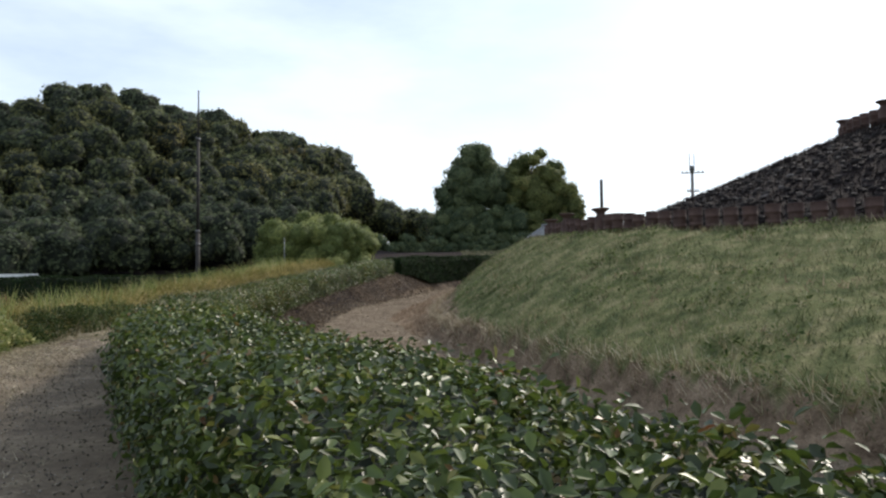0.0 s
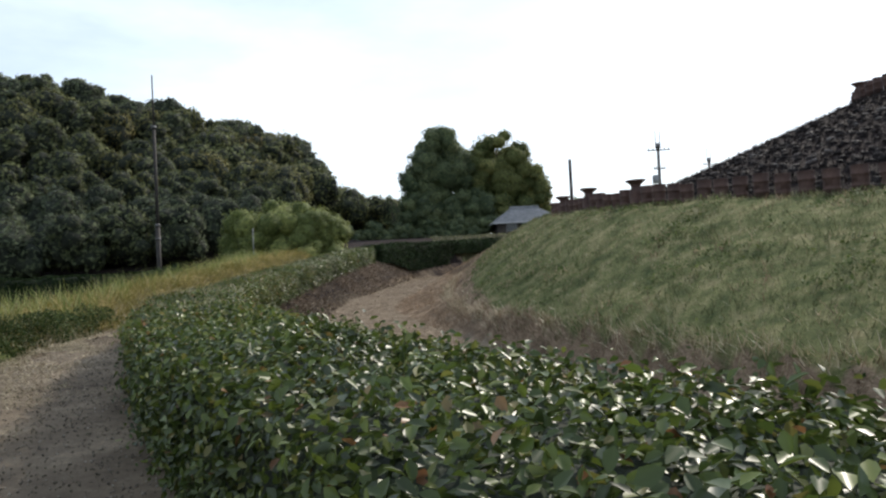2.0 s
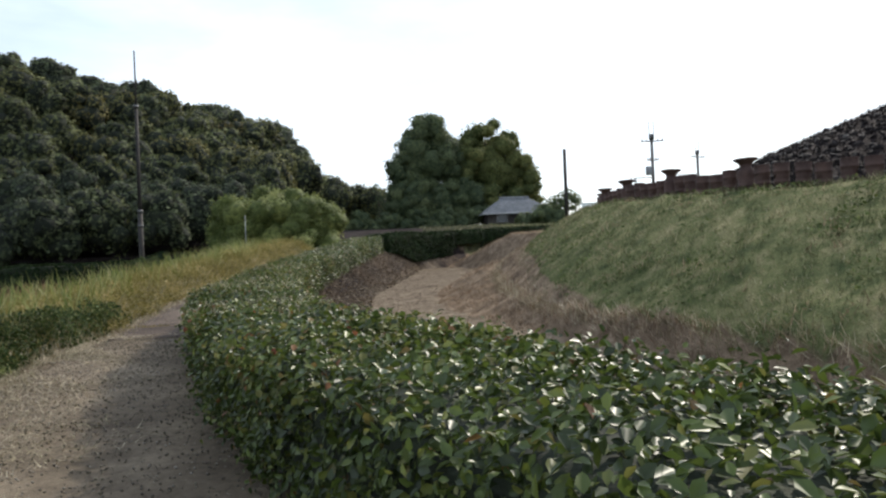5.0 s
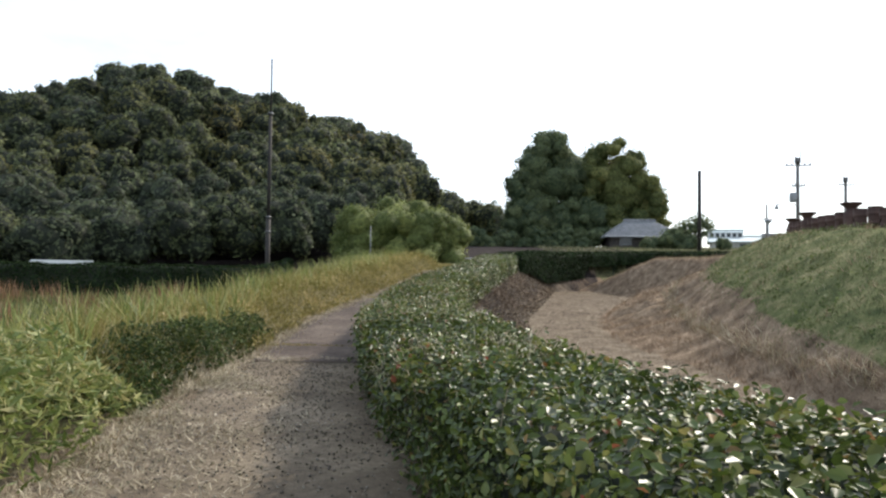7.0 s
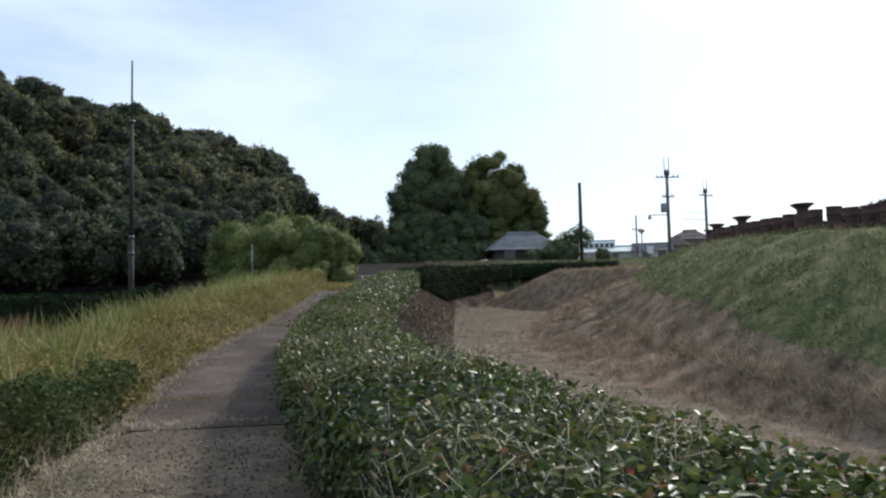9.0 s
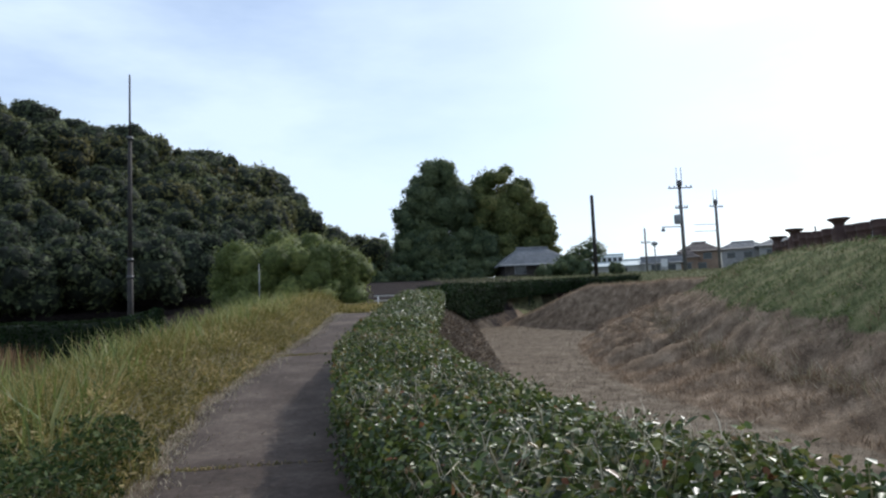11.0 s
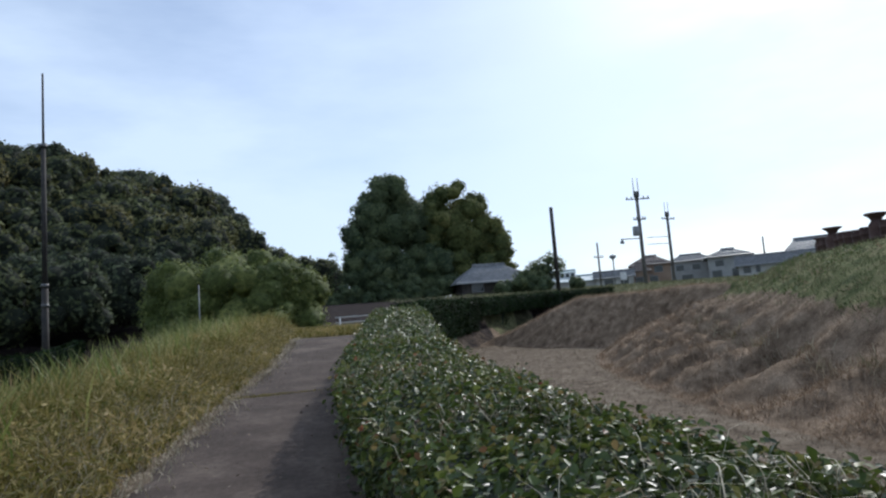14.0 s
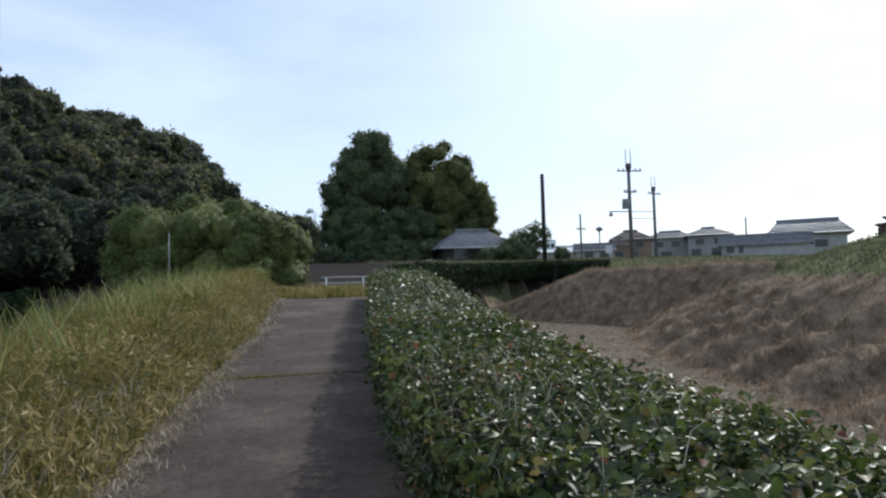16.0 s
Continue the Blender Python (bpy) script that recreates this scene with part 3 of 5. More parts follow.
def zones(x, y):
    """How far the ground is turf, dry grass, dark (scrub, litter, painted shade), or bank, each 0 to 1."""
    r = mound_r(x, y)
    d = x - hedge_x(y)
    rr = rim_r(y)
    edge = np.interp(y, [8, 12, 16, 20, 27, 34], [-0.2, -0.15, 0.1, 0.6, 0.9, 0.9])
    green = np.clip((rr - edge - r) / 0.8 + 0.5, 0, 1) * (d > 0.7)
    q = ((x - 1.3) * 8 + (y - 44.5) * 2.3) / 8.32
    green = np.maximum(green, 0.5 * np.clip((q - 2.6) / 0.9, 0, 1) * (y > 30) * (d > 0.7))
    green = np.maximum(green, np.clip((y - 46) / 4, 0, 1) * 0.25)
    green = np.maximum(green, 0.55 * (x < path_left(y) - 1.0))
    dark = np.clip((12.6 - r) / 0.5, 0, 1)
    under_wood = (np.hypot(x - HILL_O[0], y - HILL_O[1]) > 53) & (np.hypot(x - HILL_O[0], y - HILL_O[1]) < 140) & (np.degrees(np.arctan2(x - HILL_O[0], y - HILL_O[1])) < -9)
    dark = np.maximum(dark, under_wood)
    # shade below the grove trees, put into the ground colour
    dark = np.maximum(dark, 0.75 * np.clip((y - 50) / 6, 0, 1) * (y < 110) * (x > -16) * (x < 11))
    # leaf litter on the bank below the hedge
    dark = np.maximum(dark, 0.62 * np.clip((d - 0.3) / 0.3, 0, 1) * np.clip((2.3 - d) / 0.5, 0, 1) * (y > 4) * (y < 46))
    # shadow of the far hedge, painted dark on the bank before it
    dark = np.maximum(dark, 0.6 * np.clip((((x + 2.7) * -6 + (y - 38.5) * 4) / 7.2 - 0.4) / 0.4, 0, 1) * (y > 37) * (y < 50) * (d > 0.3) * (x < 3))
    dry = np.clip((d - 0.5) / 0.4, 0, 1) * (y < 50)
    dry = np.maximum(dry, (x < path_left(y) + 0.3) * np.clip(1 - (path_left(y) - x) / 0.7, 0, 1))
    dry = dry * (1 - np.clip(green, 0, 1))
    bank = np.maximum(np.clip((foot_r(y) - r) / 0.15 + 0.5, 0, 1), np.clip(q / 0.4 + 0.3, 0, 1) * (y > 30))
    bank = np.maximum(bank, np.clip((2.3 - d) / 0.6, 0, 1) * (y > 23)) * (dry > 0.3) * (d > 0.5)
    return green, dry, dark, bank


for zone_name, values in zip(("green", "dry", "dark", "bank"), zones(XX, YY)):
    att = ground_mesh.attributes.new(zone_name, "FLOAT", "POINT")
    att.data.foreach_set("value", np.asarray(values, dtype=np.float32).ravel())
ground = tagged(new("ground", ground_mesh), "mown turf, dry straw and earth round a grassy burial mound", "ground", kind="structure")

# ---------------------------------------------------------------- the path


def path_strip(name, y0, y1, material_, label, left_extra=0.0, lift=0.0):
    ys = np.linspace(y0, y1, max(3, int((y1 - y0) / 0.2)))
    us = np.linspace(0, 1, 15)
    x0 = path_left(ys) + left_extra + 0.10 * wave(ys, ys * 0, 0.6, 6) + 0.05 * wave(ys, ys * 0 + 2, 0.2, 7)
    x1 = hedge_x(ys) - 0.3
    X = x0[:, None] * (1 - us) + x1[:, None] * us
    Y = np.repeat(ys[:, None], len(us), axis=1)
    Z = path_z(Y) + lift + 0.012 * wave(X, Y, 0.7, 8) - 0.05 * (us[None, :] < 0.01)
    n, k = X.shape
    ii = np.arange(n * k).reshape(n, k)
    f = np.stack([ii[:-1, :-1], ii[:-1, 1:], ii[1:, 1:], ii[1:, :-1]], axis=-1).reshape(-1, 4)
    return tagged(new(name, mesh_from(name, np.stack([X, Y, Z], -1).reshape(-1, 3), f, material_, True)), label, "path", kind="structure")


gravel_path = path_strip("gravel_path", -8, 16.6, GRAVEL, "trodden brown gravel footpath scattered with dry leaves", 0.1, 0.0)
paved_path = tagged(new("paved_path"), "worn grey-brown paved footpath in long slabs beside the hedge", "path", kind="structure")
for ya, yb in ((16.56, 18.285), (18.31, 26.97), (27.02, 39.6)):
    slab = path_strip("paving_slab", ya, yb, PAVING, "", 0.02, 0.012)
    for key in ("label", "category", "kind"):
        if key in slab:
            del slab[key]
    under(slab, paved_path)

# ---------------------------------------------------------------- hedges


def along(xs, ys, step):
    """Points, tangents and sideways normals (to the right) at even steps along a curve."""
    seg = np.hypot(np.diff(xs), np.diff(ys))
    s = np.concatenate([[0], np.cumsum(seg)])
    t = np.arange(0, s[-1], step)
    x, y = np.interp(t, s, xs), np.interp(t, s, ys)
    k = np.ones(9) / 9
    x[4:-4], y[4:-4] = np.convolve(x, k, "valid"), np.convolve(y, k, "valid")
    tx, ty = np.gradient(x), np.gradient(y)
    n = np.hypot(tx, ty)
    return x, y, tx / n, ty / n


def hedge(name, xs, ys, base, half, height, leaf_mat, density, size, label, twigs=0, group=""):
    """A clipped hedge: a core of twigs, painted dark as inner shade, and a skin of leaves. density(y), size(y): leaves
    to the square metre, their length. base(x, y), height(y).
    """
    x, y, tx, ty = along(xs, ys, 0.1)
    rx, ry = ty, -tx
    zb = base(x, y)
    h = height(y)
    thing = empty(name, float(x[len(x) // 2]), float(y[len(x) // 2]), float(zb[len(x) // 2]), label, "hedge", group)

    def skin(i, u, inset):
        """u from 0 at the left foot over the top to 1 at the right foot."""
        hh = h[i] * (1 + 0.05 * wave(x[i], y[i], 1.3, 9)) + 0.03 * wave(x[i] * 3, y[i] * 3, 0.5, 3) - inset
        w = half - inset
        a = np.clip(u * 3.2, 0, 1)
        b = np.clip((u * 3.2 - 1) / 1.2, 0, 1)
        c = np.clip((u * 3.2 - 2.2), 0, 1)
        px = -w + 2 * w * b
        pz = hh * (a - c)
        corner = 0.16
        rnd = np.clip(np.minimum(b, 1 - b) / corner, 0, 1)
        pz = np.where((b > 0) & (b < 1), hh * (0.90 + 0.10 * np.sin(rnd * math.pi / 2)), pz * 0.92)
        px = px * np.where((b <= 0) | (b >= 1), 0.90 + 0.10 * np.sin(np.clip(pz / hh, 0, 1) * math.pi * 0.8), 1.0)
        px = px + 0.07 * wave(x[i] + 9 * px, y[i] + pz * 2, 0.8, 5)
        nx = np.where(b <= 0, -1.0, np.where(b >= 1, 1.0, (b - 0.5) * 0.7))
        nz = np.where((b > 0) & (b < 1), 1.0, 0.25)
        return (np.stack([x[i] + rx[i] * px, y[i] + ry[i] * px, zb[i] + pz], -1), unit(np.stack([rx[i] * nx, ry[i] * nx, nz], -1)))
    m = len(x)
    us = np.linspace(0, 1, 23)
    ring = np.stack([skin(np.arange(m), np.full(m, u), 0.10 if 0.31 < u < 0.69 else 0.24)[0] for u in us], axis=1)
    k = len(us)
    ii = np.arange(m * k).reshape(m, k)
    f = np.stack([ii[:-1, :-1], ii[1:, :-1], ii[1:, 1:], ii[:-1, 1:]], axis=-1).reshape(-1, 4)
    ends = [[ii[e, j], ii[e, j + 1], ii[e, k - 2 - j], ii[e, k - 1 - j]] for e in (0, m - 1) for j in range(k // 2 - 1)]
    part_np("branch_core", ring.reshape(-1, 3), np.concatenate([f, np.array(ends)]), HEDGE_CORE, thing, "twigs inside the hedge, their shade put into a near-black colour", True)
    # the skin of leaves
    step_n = density(y) * 0.1 * (2 * height(y) + 2 * half)
    cnt = rng.poisson(np.maximum(step_n, 0))
    i = np.repeat(np.arange(m), cnt)
    u = rng.uniform(0, 1, len(i))
    # unseen leaves dropped, and the left flank thinned to bare its shade-coloured core
    hidden = ((u > 0.8) & (y[i] < 19) & (rng.uniform(0, 1, len(i)) < 0.85)) | ((u < 0.3) & (rng.uniform(0, 1, len(i)) < 0.30 + 0.35 * (wave(x[i], y[i] + 2 * u, 0.4, 41) > 0.25)))
    i, u = i[~hidden], u[~hidden]
    pos, nrm = skin(i, u, 0.0)
    flank = (np.abs(u - 0.5) > 0.19)[:, None]
    pos = pos + np.stack([tx[i], ty[i], 0 * tx[i]], -1) * rng.uniform(-0.06, 0.06, (len(i), 1)) + nrm * np.where(flank, rng.normal(-0.10, 0.085, (len(i), 1)), rng.normal(-0.04, 0.055, (len(i), 1)))
    def foliage(p_, n_, l_):
        if leaf_mat is FAR_HEDGE_LEAF:
            return tufts(p_, n_, l_, 0.6)
        near_ = p_[:, 1] < 25
        v1_, f1_ = leaves(p_[near_], n_[near_], l_[near_], 0.58, 0.2, 0.75, 0.1)
        v2_, f2_ = tufts(p_[~near_], n_[~near_], l_[~near_] * 1.05, 0.75, 0.62)
        return join((v1_, f1_), (v2_, np.concatenate([f2_[:, [0, 1, 2]], f2_[:, [0, 2, 3]]])))
    v, fc = foliage(pos, nrm + np.array([0, 0, 0.35]), size(y[i]) * rng.uniform(0.6, 1.3, len(i)))
    # leaves over both ends
    extra = []
    for e, sgn in ((0, -1), (m - 1, 1)):
        n_e = int(density(y[e:e + 1])[0] * 2 * half * h[e] * 1.2)
        p = rng.uniform(-half, half, n_e)
        pz = rng.uniform(0, h[e], n_e)
        pp = np.stack([x[e] + rx[e] * p + tx[e] * sgn * 0.04, y[e] + ry[e] * p + ty[e] * sgn * 0.04, zb[e] + pz], -1) + rng.normal(0, 0.03, (n_e, 3))
        extra.append(foliage(pp, np.tile([tx[e] * sgn, ty[e] * sgn, 0.3], (n_e, 1)), np.full(n_e, size(y[e:e + 1])[0])))
    v, fc = join((v, fc), *extra)
    tagged(part_np("foliage", v, fc, leaf_mat, thing, "", True), kind="stuff")
    if twigs:
        i = rng.integers(0, m, twigs)
        i = i[y[i] > 9.5]
        twigs = len(i)
        u = rng.uniform(0.05, 0.95, twigs)
        pos, nrm = skin(i, u, 0.03)
        v, fc = blades(pos, rng.uniform(0.08, 0.30, twigs), 0.006, 1.4)
        tagged(part_np("dry_stalk", v, fc, STRAW, thing, "dry pale stalks poking out of the leaves"), kind="stuff")
    return thing, skin, (x, y)


hy = np.linspace(-5, 37.9, 200)
main_hedge, main_skin, main_line = hedge(
    "clipped_hedge", hedge_x(hy), hy, lambda x, y: path_z(y) - 0.03, 0.78,
    lambda y: np.interp(y, [-5, 0, 6, 10, 38], [1.0, 0.98, 0.95, 0.86, 0.84]), HEDGE_LEAF,
    lambda y: np.interp(y, [0, 14, 22, 30, 38], [1750, 1700, 1500, 950, 600]),
    lambda y: np.interp(y, [0, 12, 24, 38], [0.056, 0.054, 0.060, 0.08]),
    "clipped evergreen hedge with small glossy dark-green leaves beside the path", 1300)
# creepers and dead grass grown into the hedge top
i_v = rng.integers(0, len(main_line[0]), 34000)
keep = wave(main_line[0][i_v], main_line[1][i_v], 1.1, 12) > np.interp(main_line[1][i_v], [0, 5, 11, 17, 26, 30], [0.7, 0.5, 0.1, -0.6, -0.3, 0.4])
i_v = i_v[keep]
p_v, n_v = main_skin(i_v, rng.uniform(0.25, 0.85, len(i_v)), -0.02)
v_v, f_v = leaves(p_v + rng.normal(0, 0.03, p_v.shape), n_v + np.array([0, 0, 0.4]), rng.uniform(0.035, 0.065, len(i_v)), 0.7)
tagged(part_np("creeper", v_v, f_v, VINE_LEAF, main_hedge, "bright green and reddish creeper leaves on the hedge", True), kind="stuff")
i_s = rng.integers(0, len(main_line[0]), 15000)
keep = (main_line[1][i_s] > 11) & (main_line[1][i_s] < 30) & (wave(main_line[0][i_s], main_line[1][i_s], 0.9, 14) > 0.1)
i_s = i_s[keep]
p_s, n_s = main_skin(i_s, rng.uniform(0.1, 0.85, len(i_s)), 0.05)
v_s, f_s = blades(p_s, rng.uniform(0.08, 0.30, len(i_s)), 0.007, 1.7)
tagged(part_np("dead_grass", v_s, f_s, STRAW, main_hedge, "pale dead grass stalks tangled in the hedge"), kind="stuff")

fx = np.array([-2.9, -1.4, 0.3, 2.2, 4.2, 6.5, 9.2, 12.5, 14.0])
fy = np.array([39.2, 42.8, 46.2, 49.4, 52.4, 54.6, 56.3, 58.0, 58.6])
hedge("far_clipped_hedge", fx, fy, lambda x, y: land(x, y) - 0.05, 0.6, lambda y: np.clip(np.interp(y, [38, 46, 52, 56.3, 58, 61], [2.72, 3.0, 3.25, 3.5, 3.6, 3.8]) - land(np.interp(y, fy, fx), y) + 0.05, 0.7, 2.5), FAR_HEDGE_LEAF,
      lambda y: 420 + 0 * y, lambda y: 0.11 + 0 * y, "dark clipped hedge along the far bank of the dry moat")
lx_ = np.linspace(-62, -16.6, 60)
hedge("field_hedge", lx_, 50 + 0.02 * (lx_ + 16), lambda x, y: land(x, y) - 0.1, 0.7, lambda y: 2.05 + 0 * y, FAR_HEDGE_LEAF,
      lambda y: 160 + 0 * y, lambda y: 0.16 + 0 * y, "tall dark clipped hedge across the field below the wood")

# ---------------------------------------------------------------- grass and weeds


def scatter(n, x0, x1, y0, y1):
    return rng.uniform(x0, x1, n), rng.uniform(y0, y1, n)


def lay(x, y, sink=0.02):
    return np.stack([x, y, land(x, y) - sink], -1)


def stuff(name, v, f, mat, label, category, smooth=False):
    return tagged(new(name, mesh_from(name, v, f, mat, smooth)), label, category, kind="stuff")


# tall verge along the open side of the path
y_g = rng.uniform(13, 46, 52000)
e_g = rng.beta(1.1, 1.6, len(y_g)) * 4.6
e_g = e_g + 0.35 * np.clip((18 - y_g) / 2, 0, 1)
x_g = path_left(y_g) - 0.05 - e_g + 0.15 * wave(y_g, y_g * 0, 0.7, 16)
h_g = (0.16 + 0.66 * np.clip(e_g / 1.0, 0, 1)) * (1 + 0.40 * wave(x_g, y_g, 0.7, 17)) * rng.uniform(0.6, 1.2, len(y_g))
stuff("verge_grass", *blades(lay(x_g, y_g), h_g, rng.uniform(0.010, 0.022, len(y_g)) * np.interp(y_g, [6, 25, 46], [0.8, 1.1, 1.8]), 0.75), DRY_VERGE,
      "tall unmown yellow-green grass on the verge of the path", "grass")
# narrow-leaved bamboo grass in a bank near the start, and dark low shrubs after it
def heap(n, y0, y1, tall, e1):
    y_, e_ = rng.uniform(y0, y1, n), rng.beta(1.0, 1.7, n) * e1 * 1.4
    x_ = path_left(y_) - 0.08 - e_ + 0.12 * wave(y_, y_ * 0, 0.5, 19)
    ends = np.clip(np.minimum(y_ - y0, y1 - y_) / 1.5, 0, 1) ** 0.5
    h_ = tall * ends * np.clip(e_ / 0.35, 0, 1) ** 0.5 * (1 + 0.22 * wave(x_, y_, 0.7, 21))
    return lay(x_, y_) + np.stack([0 * x_, 0 * x_, h_ * rng.uniform(0, 1, n) ** 0.45], -1)


p_w = heap(46000, 2.0, 13.4, 0.92, 4.6)
stuff("bamboo_grass", *tufts(p_w, np.tile([0.3, -0.3, 1.0], (len(p_w), 1)), rng.uniform(0.08, 0.17, len(p_w)), 0.85, 0.18), VERGE_GRASS,
      "low yellow-green bamboo grass with narrow leaves beside the path", "bamboo grass", True)
p_w = heap(30000, 12.8, 20.0, 0.62, 2.6)
p_w = p_w[wave(p_w[:, 0], p_w[:, 1], 0.8, 31) + 0.5 * wave(p_w[:, 0], p_w[:, 1], 0.3, 33) > -0.25]
stuff("low_shrubs", *tufts(p_w, np.tile([0, 0, 1.0], (len(p_w), 1)), rng.uniform(0.04, 0.09, len(p_w)), 0.85, 0.6), WEED_LEAF,
      "dark small-leaved low shrubs along the edge of the path", "shrubs", True)
y_b = rng.uniform(17.5, 42, 60000)
e_b = rng.uniform(0.02, 3.6, len(y_b))
x_b = path_left(y_b) - e_b
p_b = lay(x_b, y_b) + np.stack([0 * x_b, 0 * x_b, rng.uniform(0, 1, len(x_b)) ** 0.5 * (0.15 + 0.55 * np.clip(e_b / 0.8, 0, 1)) * (1 + 0.2 * wave(x_b, y_b, 0.8, 23))], -1)
stuff("leafy_verge", *tufts(p_b, np.tile([0.2, -0.3, 1.0], (len(p_b), 1)), rng.uniform(0.06, 0.13, len(p_b)), 0.85, 0.15), DRY_VERGE,
      "olive and straw-coloured narrow leaves in the verge", "grass", True)
y_o = rng.uniform(39.4, 44.0, 12000)
x_o = rng.uniform(-8.5, -2.6, len(y_o))
p_o = lay(x_o, y_o)
stuff("path_end_grass", *blades(p_o, rng.uniform(0.12, 0.34, len(y_o)), 0.022, 0.9), DRY_VERGE, "rough olive grass where the path bends away", "grass")
x_o, y_o = scatter(30000, 2.0, 55.0, 33.0, 95.0)
ok = (((x_o - 1.3) * 8 + (y_o - 44.5) * 2.3) / 8.32 > 3.2) & (mound_r(x_o, y_o) > 17.5) & (land(x_o, y_o) > 2.35)
x_o, y_o = x_o[ok], y_o[ok]
stuff("meadow_grass", *stubs(lay(x_o, y_o), rng.uniform(0.12, 0.34, len(y_o)), 0.06, 0.7), LAWN_BLADE, "rough olive grass on the level beyond the moat", "grass")
y_q = rng.uniform(14, 42, 11000)
x_q = path_left(y_q) - 0.05 - rng.beta(1.0, 1.5, len(y_q)) * 3.4
stuff("verge_straw", *blades(lay(x_q, y_q), rng.uniform(0.3, 0.85, len(y_q)) * np.clip((path_left(y_q) - x_q) + 0.35, 0.3, 1), 0.011, 1.0), STRAW, "pale withered stalks leaning in the verge", "dry grass")
# tall clumps above the verge
y_h = np.repeat(rng.uniform(9, 42, 380), 9)
x_h = path_left(y_h) - np.repeat(rng.beta(2.0, 1.4, 380) * 3.2 + 0.7, 9) + rng.normal(0, 0.09, len(y_h))
y_h = y_h + rng.normal(0, 0.09, len(y_h))
v1, f1 = blades(lay(x_h, y_h), rng.uniform(0.8, 1.45, len(y_h)), rng.uniform(0.016, 0.036, len(y_h)), 0.55)
stuff("tall_grass", v1, f1, VERGE_GRASS, "clumps of tall broad-bladed grass standing above the verge", "grass")
y_j = np.where(rng.uniform(0, 1, 900) < 0.35, 18.3, 27.0) + rng.normal(0, 0.035, 900)
x_j = path_left(y_j) + rng.beta(0.9, 1.6, 900) * 1.7
stuff("joint_grass", *stubs(np.stack([x_j, y_j, path_z(y_j)], -1), rng.uniform(0.02, 0.06, 900), 0.012, 1.2), DRY_VERGE, "short grass growing in the joints of the path", "grass")
# straw lying along the edge of the path
y_e = rng.uniform(8, 40, 7000)
x_e = path_left(y_e) + rng.normal(0.02, 0.16, len(y_e))
p_e = np.stack([x_e, y_e, path_z(y_e) + 0.012], -1)
stuff("edge_straw", *blades(p_e, rng.uniform(0.03, 0.10, len(y_e)), 0.010, 2.0), STRAW, "dry cut straw along the edge of the path", "straw")
# field below: rough grass and red-brown reeds
x_f, y_f = scatter(38000, -46, 2, -10, 49)
ok = (path_left(y_f) - x_f) > 2.4 + rng.uniform(0, 1.2, len(x_f))
x_f, y_f = x_f[ok], y_f[ok]
stuff("field_grass", *stubs(lay(x_f, y_f), rng.uniform(0.2, 0.5, len(x_f)), 0.05, 0.6), FIELD_GRASS, "rough green grass in the low field", "grass")
x_r, y_r = scatter(26000, -44, -12, 18, 46)
ok = (wave(x_r, y_r, 2.2, 20) > 0.45) & ((path_left(y_r) - x_r) > 6)
x_r, y_r = x_r[ok], y_r[ok]
stuff("reeds", *blades(lay(x_r, y_r), rng.uniform(0.7, 1.35, len(x_r)), 0.035, 0.3), REED, "red-brown autumn reeds in the low field", "reeds")
# leaf litter and stalks on the bank below the hedge
y_i = rng.uniform(14, 44, 16000)
x_i = hedge_x(y_i) + rng.uniform(0.55, 2.3, len(y_i))
p_i = lay(x_i, y_i, 0.0) + np.stack([0 * x_i, 0 * x_i, rng.uniform(0, 0.10, len(x_i))], -1)
stuff("bank_litter", *tufts(p_i, np.tile([0.4, 0, 1.0], (len(p_i), 1)), rng.uniform(0.04, 0.14, len(p_i)), 0.9, 0.35), DRY_BLADE, "dead leaves and stalks on the bank below the hedge", "leaf litter")
# short turf on the mound
x_t, y_t = scatter(230000, -1, 18, 4, 38)
gz_, dz_, kz_, bz_ = zones(x_t, y_t)
ok = (gz_ > rng.uniform(0.2, 0.9, len(x_t))) & (mound_r(x_t, y_t) > 12.2)
x_t, y_t = x_t[ok], y_t[ok]
h_t = rng.uniform(0.03, 0.09, len(x_t)) * (1 + 1.6 * np.clip(wave(x_t, y_t, 0.55, 22), 0, 1))
stuff("turf", *stubs(lay(x_t, y_t, 0.01), h_t, 0.014, 1.3, (-0.5, -0.2)), LAWN_BLADE, "short mown turf on the slope of the mound", "turf")
# dry grass on banks and on the moat floor
x_d, y_d = scatter(210000, -6, 8, 2, 48)
gz_, dz_, kz_, bz_ = zones(x_d, y_d)
ok = (dz_ > rng.uniform(0.3, 0.9, len(x_d))) & (x_d - hedge_x(y_d) > 0.7)
x_d, y_d = x_d[ok], y_d[ok]
r_d = mound_r(x_d, y_d)
bankish = (r_d < foot_r(y_d) + 0.1) | (((x_d - 1.3) * 8 + (y_d - 44.5) * 2.3) / 8.32 > 0)
fl_x, fl_y = x_d[~bankish], y_d[~bankish]
stuff("dry_grass", *stubs(lay(fl_x, fl_y, 0.01), rng.uniform(0.02, 0.07, len(fl_x)), 0.011, 2.2), DRY_BLADE, "withered straw-coloured grass on the moat floor", "dry grass")
x_d, y_d = x_d[bankish], y_d[bankish]
lip = np.clip(1 - np.abs(mound_r(x_d, y_d) - rim_r(y_d)) / 0.3, 0, 1)
v_b, f_b = stubs(lay(x_d, y_d, 0.01), rng.uniform(0.03, 0.10, len(x_d)) + lip * rng.uniform(0, 0.10, len(x_d)), 0.010, 1.7, (-0.5, -0.1))
stuff("bank_grass", v_b, f_b, BANK_BLADE, "long withered brown grass hanging down the moat bank", "dry grass")
